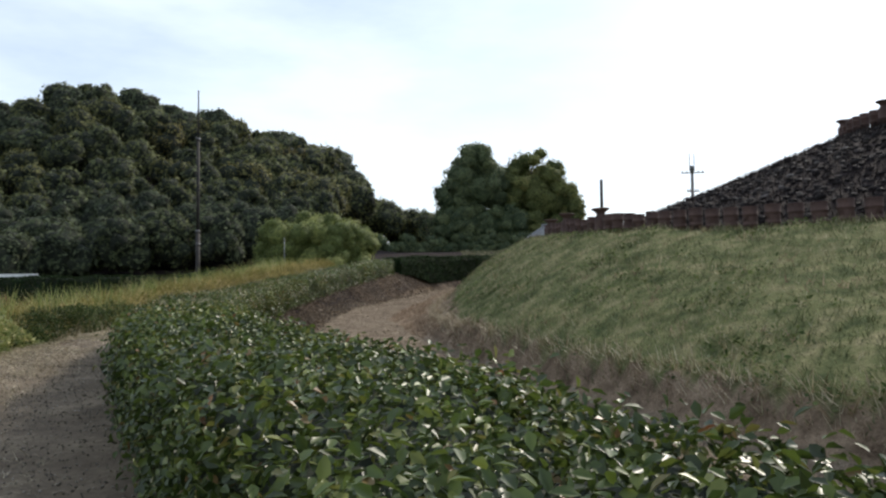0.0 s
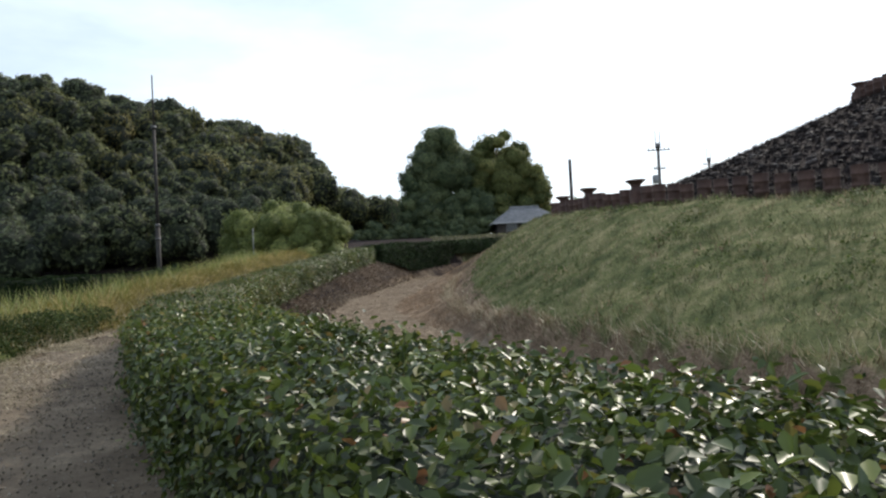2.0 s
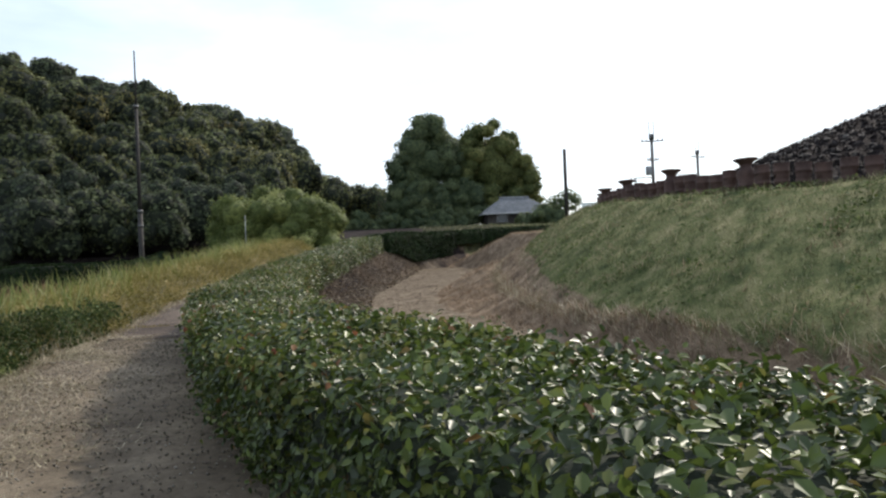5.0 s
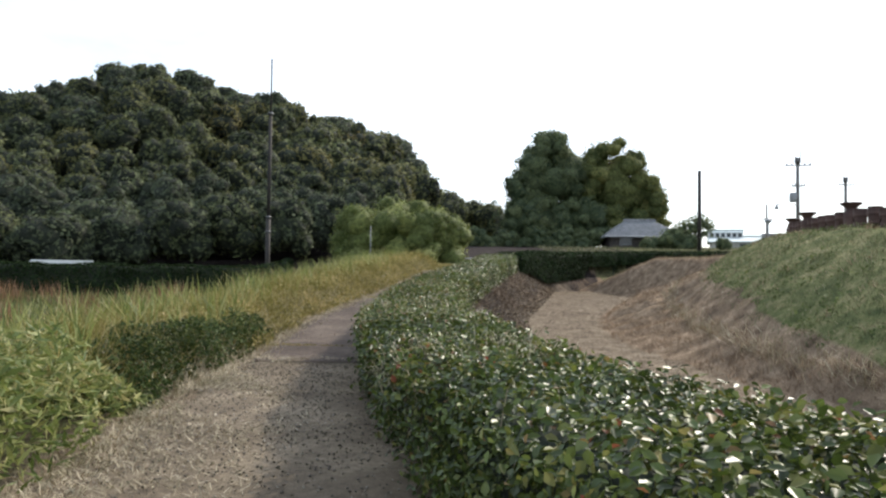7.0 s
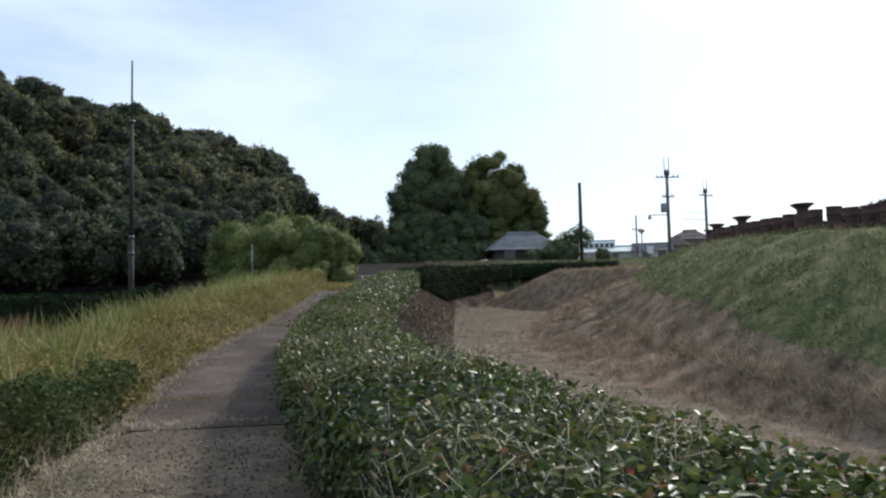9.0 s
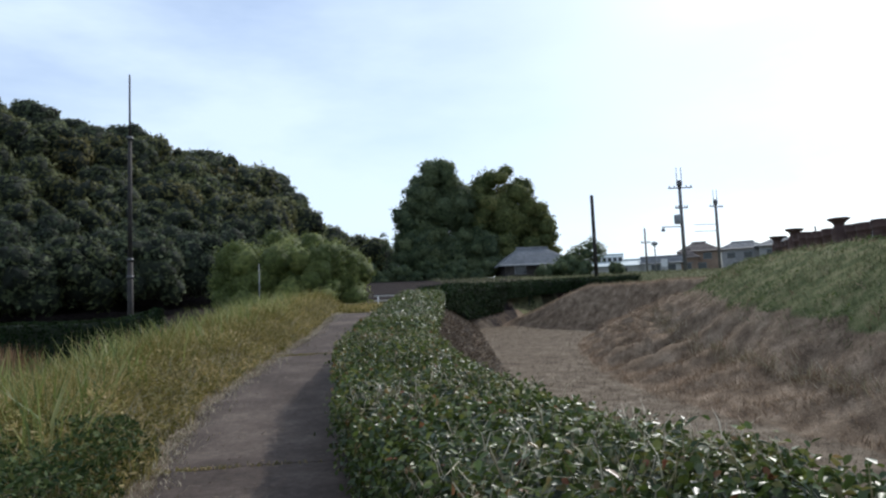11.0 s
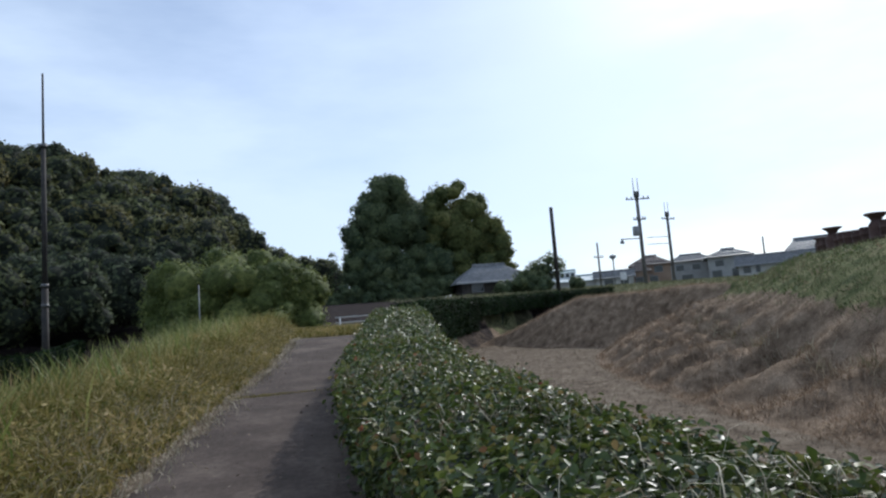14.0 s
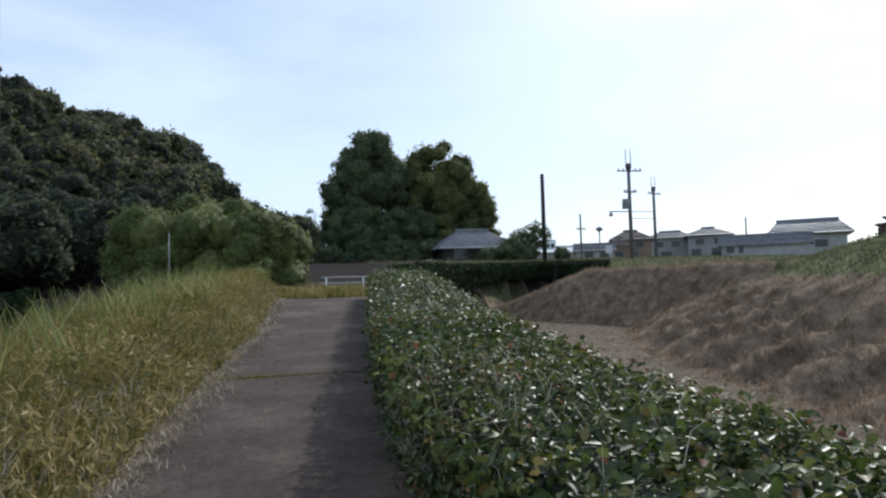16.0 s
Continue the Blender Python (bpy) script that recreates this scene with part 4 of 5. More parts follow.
x_d, y_d = scatter(150000, -3, 9, 12, 45)
q_d = ((x_d - 1.7) * 8 + (y_d - 44.5) * 2.3) / 8.32
ok = (mound_r(x_d, y_d) < foot_r(y_d) + 0.05) & (mound_r(x_d, y_d) > rim_r(y_d) - 0.1) | ((q_d > -0.1) & (q_d < 2.4) & (y_d > 33) & (mound_r(x_d, y_d) > rim_r(y_d)))
ok &= wave(x_d, y_d, 0.7, 61) + 0.6 * wave(x_d, y_d, 0.3, 62) > -0.25
x_d, y_d = x_d[ok], y_d[ok]
stuff("bank_stalks", *stubs(lay(x_d, y_d, 0.02), rng.uniform(0.05, 0.18, len(x_d)), 0.014, 1.6, (-0.7, -0.1)), BANK_BLADE, "matted long brown stalks on the steep moat bank", "dry grass")
x_d, y_d = scatter(150000, -2, 8, 4, 30)
ok = np.abs(mound_r(x_d, y_d) - rim_r(y_d) - 0.02 + rng.normal(0, 0.07, len(x_d))) < 0.10
x_d, y_d = x_d[ok], y_d[ok]
stuff("rim_straw", *stubs(lay(x_d, y_d, 0.01), rng.uniform(0.08, 0.24, len(x_d)), 0.014, 1.4, (-0.9, -0.3)), STRAW, "pale withered grass along the rim of the bank", "dry grass")
# scrub between the stones of the upper slope
x_k, y_k = scatter(42000, 4, 24, 8, 34)
ok = (mound_r(x_k, y_k) < 12.3) & (mound_r(x_k, y_k) > 4.0) & (x_k < 17)
x_k, y_k = x_k[ok], y_k[ok]
stuff("slope_scrub", *stubs(lay(x_k, y_k), rng.uniform(0.06, 0.22, len(x_k)), 0.028, 1.2), SCRUB, "low dark brown scrub between the stones of the upper mound", "scrub")
# coarse weeds and straw tufts in the turf
x_m, y_m = scatter(90000, -1, 11, 4, 34)
gz_, dz_, kz_, bz_ = zones(x_m, y_m)
down = rim_r(y_m) - mound_r(x_m, y_m)
ok = (gz_ > 0.6) & (down < 4.0) & (wave(x_m, y_m, 0.7, 25) + 0.3 * wave(x_m, y_m, 0.25, 26) > 0.12 + 0.06 * down)
x_m, y_m = x_m[ok], y_m[ok]
p_m = lay(x_m, y_m) + np.stack([0 * x_m, 0 * x_m, rng.uniform(0.02, 0.12, len(x_m))], -1)
stuff("turf_weeds", *tufts(p_m, np.tile([-0.3, -0.2, 1.0], (len(p_m), 1)), rng.uniform(0.03, 0.08, len(p_m)), 0.6, 0.6), TURF_WEED, "clumps of bright green broad-leaved weeds in the turf", "weeds")
x_m, y_m = scatter(70000, -1, 14, 4, 36)
gz_, dz_, kz_, bz_ = zones(x_m, y_m)
ok = (gz_ > 0.4) & (mound_r(x_m, y_m) > 13.2) & (wave(x_m, y_m, 0.5, 27) + 0.5 * wave(x_m, y_m, 0.2, 28) > 0.55)
x_m, y_m = x_m[ok], y_m[ok]
stuff("straw_tufts", *stubs(lay(x_m, y_m, 0.01), rng.uniform(0.06, 0.18, len(x_m)), 0.012, 1.7, (-0.7, -0.3)), BANK_BLADE, "tufts of withered straw in the turf of the mound", "dry grass")
# straw litter and pebbles on the gravel
y_z = rng.uniform(0, 17, 26000)
u_z = rng.beta(0.8, 2.4, len(y_z))
x_z = path_left(y_z) + u_z * (hedge_x(y_z) - 0.7 - path_left(y_z))
ok = wave(x_z, y_z, 0.9, 43) + 1.2 * (0.35 - u_z) > -0.15
x_z, y_z = x_z[ok], y_z[ok]
stuff("path_straw", *stubs(np.stack([x_z, y_z, path_z(y_z) + 0.014], -1), rng.uniform(0.02, 0.10, len(y_z)), 0.009, 5.0), STRAW, "golden chopped straw strewn over the edge of the gravel", "straw")
y_p = rng.uniform(1, 16.4, 9000)
x_p = path_left(y_p) + 0.15 + rng.uniform(0, 1, len(y_p)) * (hedge_x(y_p) - 0.8 - path_left(y_p))
r_p = rng.uniform(0.004, 0.014, (len(y_p), 1, 1)) * rng.uniform(0.7, 1.3, (len(y_p), 6, 1))
octa = np.array([[1, 0, 0], [0, 1, 0], [-1, 0, 0], [0, -1, 0], [0, 0, 0.75], [0, 0, -0.75]])
v_p = (np.stack([x_p, y_p, path_z(y_p) + 0.012], -1)[:, None, :] + octa * r_p).reshape(-1, 3)
f_p = (np.arange(len(y_p))[:, None, None] * 6 + np.array([[0, 1, 4], [1, 2, 4], [2, 3, 4], [3, 0, 4], [1, 0, 5], [2, 1, 5], [3, 2, 5], [0, 3, 5]])).reshape(-1, 3)
stuff("pebbles", v_p, f_p, PEBBLE, "small grey-brown pebbles loose on the gravel path", "pebbles")
# dead leaves and bits of straw on the path
y_l = rng.uniform(1, 36, 800)
x_l = path_left(y_l) + rng.uniform(0.05, 0.95, len(y_l)) * (hedge_x(y_l) - 0.75 - path_left(y_l))
p_l = np.stack([x_l, y_l, path_z(y_l) + 0.03], -1)
stuff("fallen_leaves", *leaves(p_l, np.tile([0, 0, 3.0], (len(p_l), 1)), rng.uniform(0.015, 0.05, len(p_l)), 0.6, 0.2, 0.5), DRY_BLADE, "small dry leaves and straw lying on the path", "leaves")

# ---------------------------------------------------------------- clay figures on the mound
jar_bm = bmesh.new()
bm_lathe(jar_bm, [(0.116, 0.000), (0.121, 0.133), (0.132, 0.143), (0.132, 0.163), (0.123, 0.173), (0.124, 0.209), (0.125, 0.270), (0.125, 0.315), (0.136, 0.325), (0.136, 0.346), (0.127, 0.356), (0.134, 0.468), (0.138, 0.478), (0.118, 0.478), (0.108, 0.305), (0.105, 0.051)], 16)
# two round holes through the wall, opposite each other
gone = [f for f in jar_bm.faces if 0.20 < f.calc_center_median().z < 0.28 and abs(f.calc_center_median().y) < 0.05 and f.calc_center_median().xy.length > 0.112]
bmesh.ops.delete(jar_bm, geom=gone, context="FACES")
clay_cylinder = tagged(new("clay_cylinder", bpy.data.meshes.new("clay_cylinder")), "brown terracotta cylinder jar standing in a row on the mound", "clay jar", "row of clay jars")
jar_bm.to_mesh(clay_cylinder.data)
jar_bm.free()
clay_cylinder.data.materials.append(TERRACOTTA)
jar_bm = bmesh.new()
bm_lathe(jar_bm, [(0.145, 0), (0.15, 0.15), (0.163, 0.16), (0.163, 0.18), (0.15, 0.19), (0.155, 0.36), (0.15, 0.44), (0.11, 0.50), (0.095, 0.53), (0.11, 0.57), (0.15, 0.61), (0.21, 0.65), (0.22, 0.67), (0.19, 0.68), (0.10, 0.61)], 18)
flared_jar = tagged(new("flared_clay_jar", bpy.data.meshes.new("flared_clay_jar")), "brown terracotta jar with a wide flared rim above the row", "clay jar", "flared clay jars")
jar_bm.to_mesh(flared_jar.data)
jar_bm.free()
flared_jar.data.materials.append(TERRACOTTA)


def jar_place(theta, radius):
    px, dy = CX + radius * math.cos(theta), radius * math.sin(theta)
    py = CY + (dy / STRETCH if dy > 0 else dy)
    return px, py


theta, count, first = radians(238), 0, {}
row_angles = []
while theta > radians(118):
    row_angles.append(theta)
    theta -= 0.40 / R_ROW
for n_j, th in enumerate(row_angles):
    px, py = jar_place(th, R_ROW + random.uniform(-0.03, 0.03))
    kind = flared_jar if n_j % 6 == 2 and py > 14.2 else clay_cylinder
    m = pose(px, py, float(land(px, py)) - 0.05, random.uniform(-2, 2), random.uniform(-2, 2), random.uniform(0, 360))
    if kind.name not in first:
        first[kind.name] = kind
        kind.matrix_basis = m
    else:
        copy_thing(kind, m)
th = radians(250)
n_j = 0
while th > radians(110):
    px, py = jar_place(th, 4.45)
    copy_thing(flared_jar if n_j % 6 == 0 else clay_cylinder, pose(px, py, float(land(px, py)) - 0.03, 0, 0, random.uniform(0, 360)))
    th -= 0.42 / 4.45
    n_j += 1

# ---------------------------------------------------------------- trees


_bm = bmesh.new()
bmesh.ops.create_icosphere(_bm, subdivisions=2, radius=1.0)
BALL_V = np.array([v.co[:] for v in _bm.verts])
BALL_F = np.array([[v.index for v in f.verts] for f in _bm.faces])
_bm.free()


def lumpy(d, c):
    return (1 + 0.11 * np.sin(3.1 * d[:, :1] * 2 + c[0]) + 0.10 * np.sin(4.3 * d[:, 1:2] * 2 + c[1]) + 0.08 * np.sin(5.0 * d[:, 2:] + 3 * d[:, :1] + c[2])
            + 0.06 * np.sin(9 * d[:, :1] + 2 * c[1]) * np.sin(8 * d[:, 2:] + c[0]))


def dome_lumps(cx, cy, zb, zt, rx, ry, n, lump, low=-0.55):
    """Centres and radii of n lumps of foliage under a dome, with a larger one inside."""
    mid, half = (zb + zt) / 2, (zt - zb) / 2
    d = unit(rng.normal(0, 1, (n * 3, 3)))
    d = d[d[:, 2] > low][:n]
    r = lump * rng.uniform(0.65, 1.25, len(d))
    ax = np.array([rx, ry, half])
    c = np.array([cx, cy, mid]) + d * np.maximum(ax - r[:, None] * 0.95, 0.1) * rng.uniform(0.86, 1.03, (len(d), 1))
    c, r = np.vstack([c, [[cx, cy, mid]]]), np.append(r, min(rx, ry, half) * 0.82)
    return np.column_stack([c, r])


def foliage_of(lumps, per_m2, size, squash=0.9, core=0.84, shell=0.22):
    """Leaf tufts over the outside of the joined lumps, and a solid filler core in each. Vertices, triangles, soft
    normals, and 1 for core.
    """
    sets, dim = [], []
    for k, (cx, cy, cz, r) in enumerate(lumps):
        n = max(8, int(4 * math.pi * r * r * per_m2))
        d = unit(rng.normal(0, 1, (n, 3)))
        d = d[d[:, 2] > -0.9]
        rad = r * lumpy(d, (cx, cy, cz)) * (1.04 - shell * rng.uniform(0, 1, (len(d), 1)) ** 1.6)
        pos = np.array([cx, cy, cz]) + d * rad * np.array([1, 1, squash])
        gap = np.linalg.norm(pos[:, None, :] - lumps[None, :, :3], axis=2) / lumps[None, :, 3]
        gap[:, k] = 9
        out = gap.min(axis=1) > 0.86
        pos, d = pos[out], d[out]
        n = len(pos)
        if n:
            v, f = tufts(pos, d + np.array([0, 0, 0.25]), size * rng.uniform(0.5, 1.35, n), 0.7, 0.62)
            q = v.reshape(n, 4, 3)
            flat = unit(np.cross(q[:, 1] - q[:, 0], q[:, 3] - q[:, 0]))
            back = np.sum(flat * d, axis=1) < 0
            f = np.where(back[:, None], f[:, ::-1], f)
            soft = unit(1.15 * d + flat * np.where(back, -1, 1)[:, None])
            sets.append((v, np.concatenate([f[:, [0, 1, 2]], f[:, [0, 2, 3]]]), np.repeat(soft, 4, axis=0)))
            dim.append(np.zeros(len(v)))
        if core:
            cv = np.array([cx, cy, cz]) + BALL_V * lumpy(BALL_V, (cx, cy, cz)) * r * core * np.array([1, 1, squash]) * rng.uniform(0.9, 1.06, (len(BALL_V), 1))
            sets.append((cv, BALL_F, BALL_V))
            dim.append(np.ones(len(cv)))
    return sets, np.concatenate(dim)


def crown_mesh(name, sets, mat, tone):
    """Joined tufts with their rounded normals and a tone for each."""
    v, f = join(*[(a_, b_) for a_, b_, _ in sets])
    me = mesh_from(name, v, f, mat, True)
    me.normals_split_custom_set_from_vertices(np.concatenate([n_ for _, _, n_ in sets]))
    tone_att = me.attributes.new("tone", "FLOAT", "POINT")
    tone_att.data.foreach_set("value", np.asarray(tone, dtype=np.float32))
    return me


def tree(name, x, y, domes, mat, label, per_m2=14, size=0.36, trunk=0.3, category="tree", core=0.84, sprigs=0):
    """A tree with its foot at x, y; domes: (dx, dy, bottom, top, radius, lumps, lump radius), heights above the sea of the plan."""
    z0 = float(land(x, y)) - 0.1
    thing = empty(name, x, y, z0, label, category)
    lumps = np.vstack([dome_lumps(x + dx, y + dy, zb, zt, rr_, rr_ * 0.85, n, lr) for dx, dy, zb, zt, rr_, n, lr in domes])
    top = max(dm[3] for dm in domes)
    bm = bmesh.new()
    bm_tube(bm, [(x, y, z0), (x + 0.1, y, z0 + (top - z0) * 0.25), (x - 0.1, y + 0.1, z0 + (top - z0) * 0.5), (x, y, z0 + (top - z0) * 0.8)], [trunk, trunk * 0.8, trunk * 0.55, trunk * 0.2], 9)
    part("trunk", bm, BARK, thing)
    bm = bmesh.new()
    for cx, cy, cz, r in lumps[:: max(1, len(lumps) // 14)]:
        s_ = 0.2 + 0.3 * random.random()
        a_ = Vector((x, y, z0 + (cz - z0) * s_))
        e_ = Vector((cx, cy, cz))
        bm_tube(bm, [tuple(a_), tuple(a_.lerp(e_, 0.5) + Vector((0, 0, 0.06 * (top - z0)))), tuple(e_)], [trunk * 0.4, trunk * 0.22, trunk * 0.07], 6)
    part("limbs", bm, BARK, thing)
    sets, dim = foliage_of(lumps, per_m2, size, core=core)
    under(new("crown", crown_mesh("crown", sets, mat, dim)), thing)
    if sprigs:
        # twigs that stand out of the top
        pick = lumps[lumps[:, 2] > np.quantile(lumps[:, 2], 0.6)]
        pick = pick[rng.integers(0, len(pick), sprigs)]
        d = unit(rng.normal(0, 1, (sprigs, 3)) * [1, 1, 0.4] + [0, 0, 0.9])
        tip = pick[:, :3] + d * pick[:, 3:] * rng.uniform(1.1, 1.5, (sprigs, 1))
        root = pick[:, :3] + d * pick[:, 3:] * 0.7
        along_ = rng.uniform(0.3, 1.0, (sprigs, 14, 1))
        p_ = (root[:, None] * (1 - along_) + tip[:, None] * along_).reshape(-1, 3) + rng.normal(0, 0.11, (sprigs * 14, 3))
        v, f = tufts(p_, np.tile([0, 0, 1.0], (len(p_), 1)), size * rng.uniform(0.5, 1.0, len(p_)), 1.0, 0.55)
        tagged(under(new("sprigs", mesh_from("sprigs", v, f, mat)), thing), kind="stuff")
    return thing


# rounded shrub tree beyond the verge
tree("round_shrub_tree", -9.8, 53.0, [(0.0, 0, 0.6, 7.25, 4.5, 46, 1.15), (-1.6, -0.3, 0.6, 6.9, 3.4, 26, 1.0), (2.2, -0.2, 0.6, 6.4, 2.9, 24, 0.95), (0.2, -1.0, 0.0, 4.4, 4.6, 30, 1.0)],
     BUSH_LEAF, "broad rounded yellow-green evergreen shrub beyond the grassy verge", 34, 0.21, 0.18, "shrub", 0.9)
# grove round the hut
tree("grove_tree", 4.8, 97, [(0, 0, 6.5, 21.6, 4.8, 38, 1.5), (-2.4, -0.6, 5.2, 18.0, 3.8, 26, 1.25), (1.6, 0.4, 8.0, 20.2, 3.8, 20, 1.3), (-1.6, -1.6, 4.6, 12.4, 4.0, 26, 1.2)], TREE_LEAF,
     "tall dark evergreen tree in the grove behind the tiled hut", 12, 0.40, 0.5, sprigs=20)
tree("grove_tree", 13.0, 99, [(0, 0, 7.0, 20.8, 5.4, 40, 1.45), (3.8, 0.2, 6.2, 18.4, 3.9, 26, 1.2), (-3.0, -0.4, 6.0, 18.8, 3.8, 22, 1.25), (0, -2.2, 4.8, 12.0, 5.0, 26, 1.3)], YELLOW_TREE_LEAF,
     "tall spreading tree with yellowing leaves in the grove", 12, 0.38, 0.5, sprigs=34)
tree("yellowing_tree", 17.9, 98, [(0.2, 0, 5.6, 15.0, 2.9, 22, 1.0), (0.6, -0.4, 5.0, 10.4, 2.2, 18, 0.9)], YELLOW_TREE_LEAF,
     "tree with yellowing autumn leaves at the end of the grove", 13, 0.36, 0.4, sprigs=10)
tree("grove_tree", 1.2, 94, [(0, 0, 4.8, 11.6, 2.8, 22, 1.0), (1.8, 0.2, 4.4, 9.6, 2.6, 18, 1.0)], TREE_LEAF,
     "low dark evergreen tree at the edge of the grove", 12, 0.36, 0.3)
tree("feathery_tree", -2.2, 93, [(0, 0, 5.0, 11.3, 1.25, 16, 0.55)], TREE_LEAF, "thin feathery young tree beside the grove", 16, 0.24, 0.1, core=0, sprigs=16)
tree("grove_tree", 8.4, 95, [(0, 0, 5.0, 12.2, 4.2, 28, 1.2), (0, -1.6, 4.2, 8.8, 4.2, 22, 1.0)], TREE_LEAF, "dark evergreen tree in the middle of the grove", 11, 0.38, 0.4)
tree("small_bare_tree", 20.4, 86.5, [(0, 0, 5.6, 9.15, 2.3, 20, 0.7), (-0.9, 0, 5.4, 8.2, 1.7, 10, 0.6)], TREE_LEAF, "small round-headed tree beside the dark pole", 30, 0.24, 0.14, core=0.45, sprigs=14)
for sx, sy, sr, st in ((15.3, 85.6, 1.5, 6.5), (17.2, 85.2, 2.0, 7.5), (18.9, 84.6, 1.6, 6.8), (22.8, 84.2, 1.0, 6.5)):
    tree("dark_shrub", sx, sy, [(0, 0, 4.2, st, sr, 16, 0.6)], TREE_LEAF, "dark clipped shrub in front of the tiled hut", 22, 0.24, 0.1, "shrub")
for sx in np.arange(-8.6, 9.6, 1.9):
    tree("undergrowth_shrub", float(sx), 90.5 + 0.6 * math.sin(sx * 3), [(0, 0, 4.0, 7.2 + 0.6 * math.sin(sx * 5), 1.6, 14, 0.65)], TREE_LEAF, "dark leafy shrub in the undergrowth below the grove", 14, 0.3, 0.08, "shrub")
# the wooded hill: crown beside crown, each with a tone of its own
hill_sets, hill_tone, hill_at = [], [], []
for k in range(9000):
    az = radians(random.uniform(-50, 1.6))
    dist = math.sqrt(random.uniform(float(np.interp(math.degrees(az), [-14, -12, -7, -4, -1.5], [55, 64, 74, 100, 106])) ** 2, 128 ** 2))
    hx_, hy_ = HILL_O[0] + dist * math.sin(az), HILL_O[1] + dist * math.cos(az)
    near = dist < 80
    rr_ = random.uniform(2.3, 3.4) if near else random.uniform(2.9, 4.6)
    if hx_ > -0.5 or any((hx_ - a_) ** 2 + (hy_ - b_) ** 2 < (0.64 * (rr_ + c_)) ** 2 for a_, b_, c_ in hill_at):
        continue
    hill_at.append((hx_, hy_, rr_))
    zc = float(land(hx_, hy_))
    tall = random.uniform(6.8, 8.4) * (0.8 if dist < 66 else 1.0)
    patch_tone = 0.5 + 0.5 * float(wave(hx_, hy_, 17.0, 51))
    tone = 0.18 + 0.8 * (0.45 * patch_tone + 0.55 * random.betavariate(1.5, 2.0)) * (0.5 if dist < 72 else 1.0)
    narrow = random.random() < 0.22
    lumps = dome_lumps(hx_, hy_, zc + (0.2 if near else 0.6), zc + tall, rr_ * (0.8 if narrow else 1.0), rr_ * 0.9, 20 if near else 19, rr_ * (0.32 if narrow else 0.38), -0.8)
    sets, dim = foliage_of(lumps, 10.0 if near else 5.4, 0.42 if near else 0.58, 0.95, 0.86, 0.3)
    hill_sets += sets
    # cores get tone 0, the painted inner shade
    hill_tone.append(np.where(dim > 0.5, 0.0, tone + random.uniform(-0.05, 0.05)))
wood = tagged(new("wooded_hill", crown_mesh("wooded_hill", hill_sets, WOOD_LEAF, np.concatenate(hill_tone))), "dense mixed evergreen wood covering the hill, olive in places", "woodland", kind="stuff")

# ---------------------------------------------------------------- masts and poles
mz = float(land(-19, 53))
mast = empty("radio_mast", -19, 53, mz, "slim dark steel mast with stepped joints before the wood", "mast")
bm = bmesh.new()
bm_tube(bm, [(-19, 53, mz - 0.2), (-19, 53, mz + 5.2)], [0.17, 0.16], 10)
part("lower_tube", bm, POLE_DARK, mast)
bm = bmesh.new()
bm_tube(bm, [(-19, 53, mz + 5.2), (-19, 53, 12.6)], [0.13, 0.11], 10)
part("middle_tube", bm, POLE_DARK, mast)
bm = bmesh.new()
bm_tube(bm, [(-19, 53, 12.6), (-19, 53, 16.5)], [0.065, 0.05], 8)
part("upper_rod", bm, POLE_DARK, mast)
for zc_, rc_ in ((mz + 1.0, 0.21), (mz + 4.2, 0.2), (mz + 5.2, 0.2), (12.55, 0.2)):
    bm = bmesh.new()
    bm_lathe(bm, [(rc_, 0), (rc_, 0.14), (rc_ * 0.8, 0.2)], 10, Matrix.Translation((-19, 53, zc_)))
    part("collar", bm, STEEL, mast)
bm = bmesh.new()
bm_box(bm, -18.98, 52.7, mz + 1.5, -18.68, 52.9, mz + 2.1, bevel=0.03)
part("junction_box", bm, GREY_PAINT, mast)


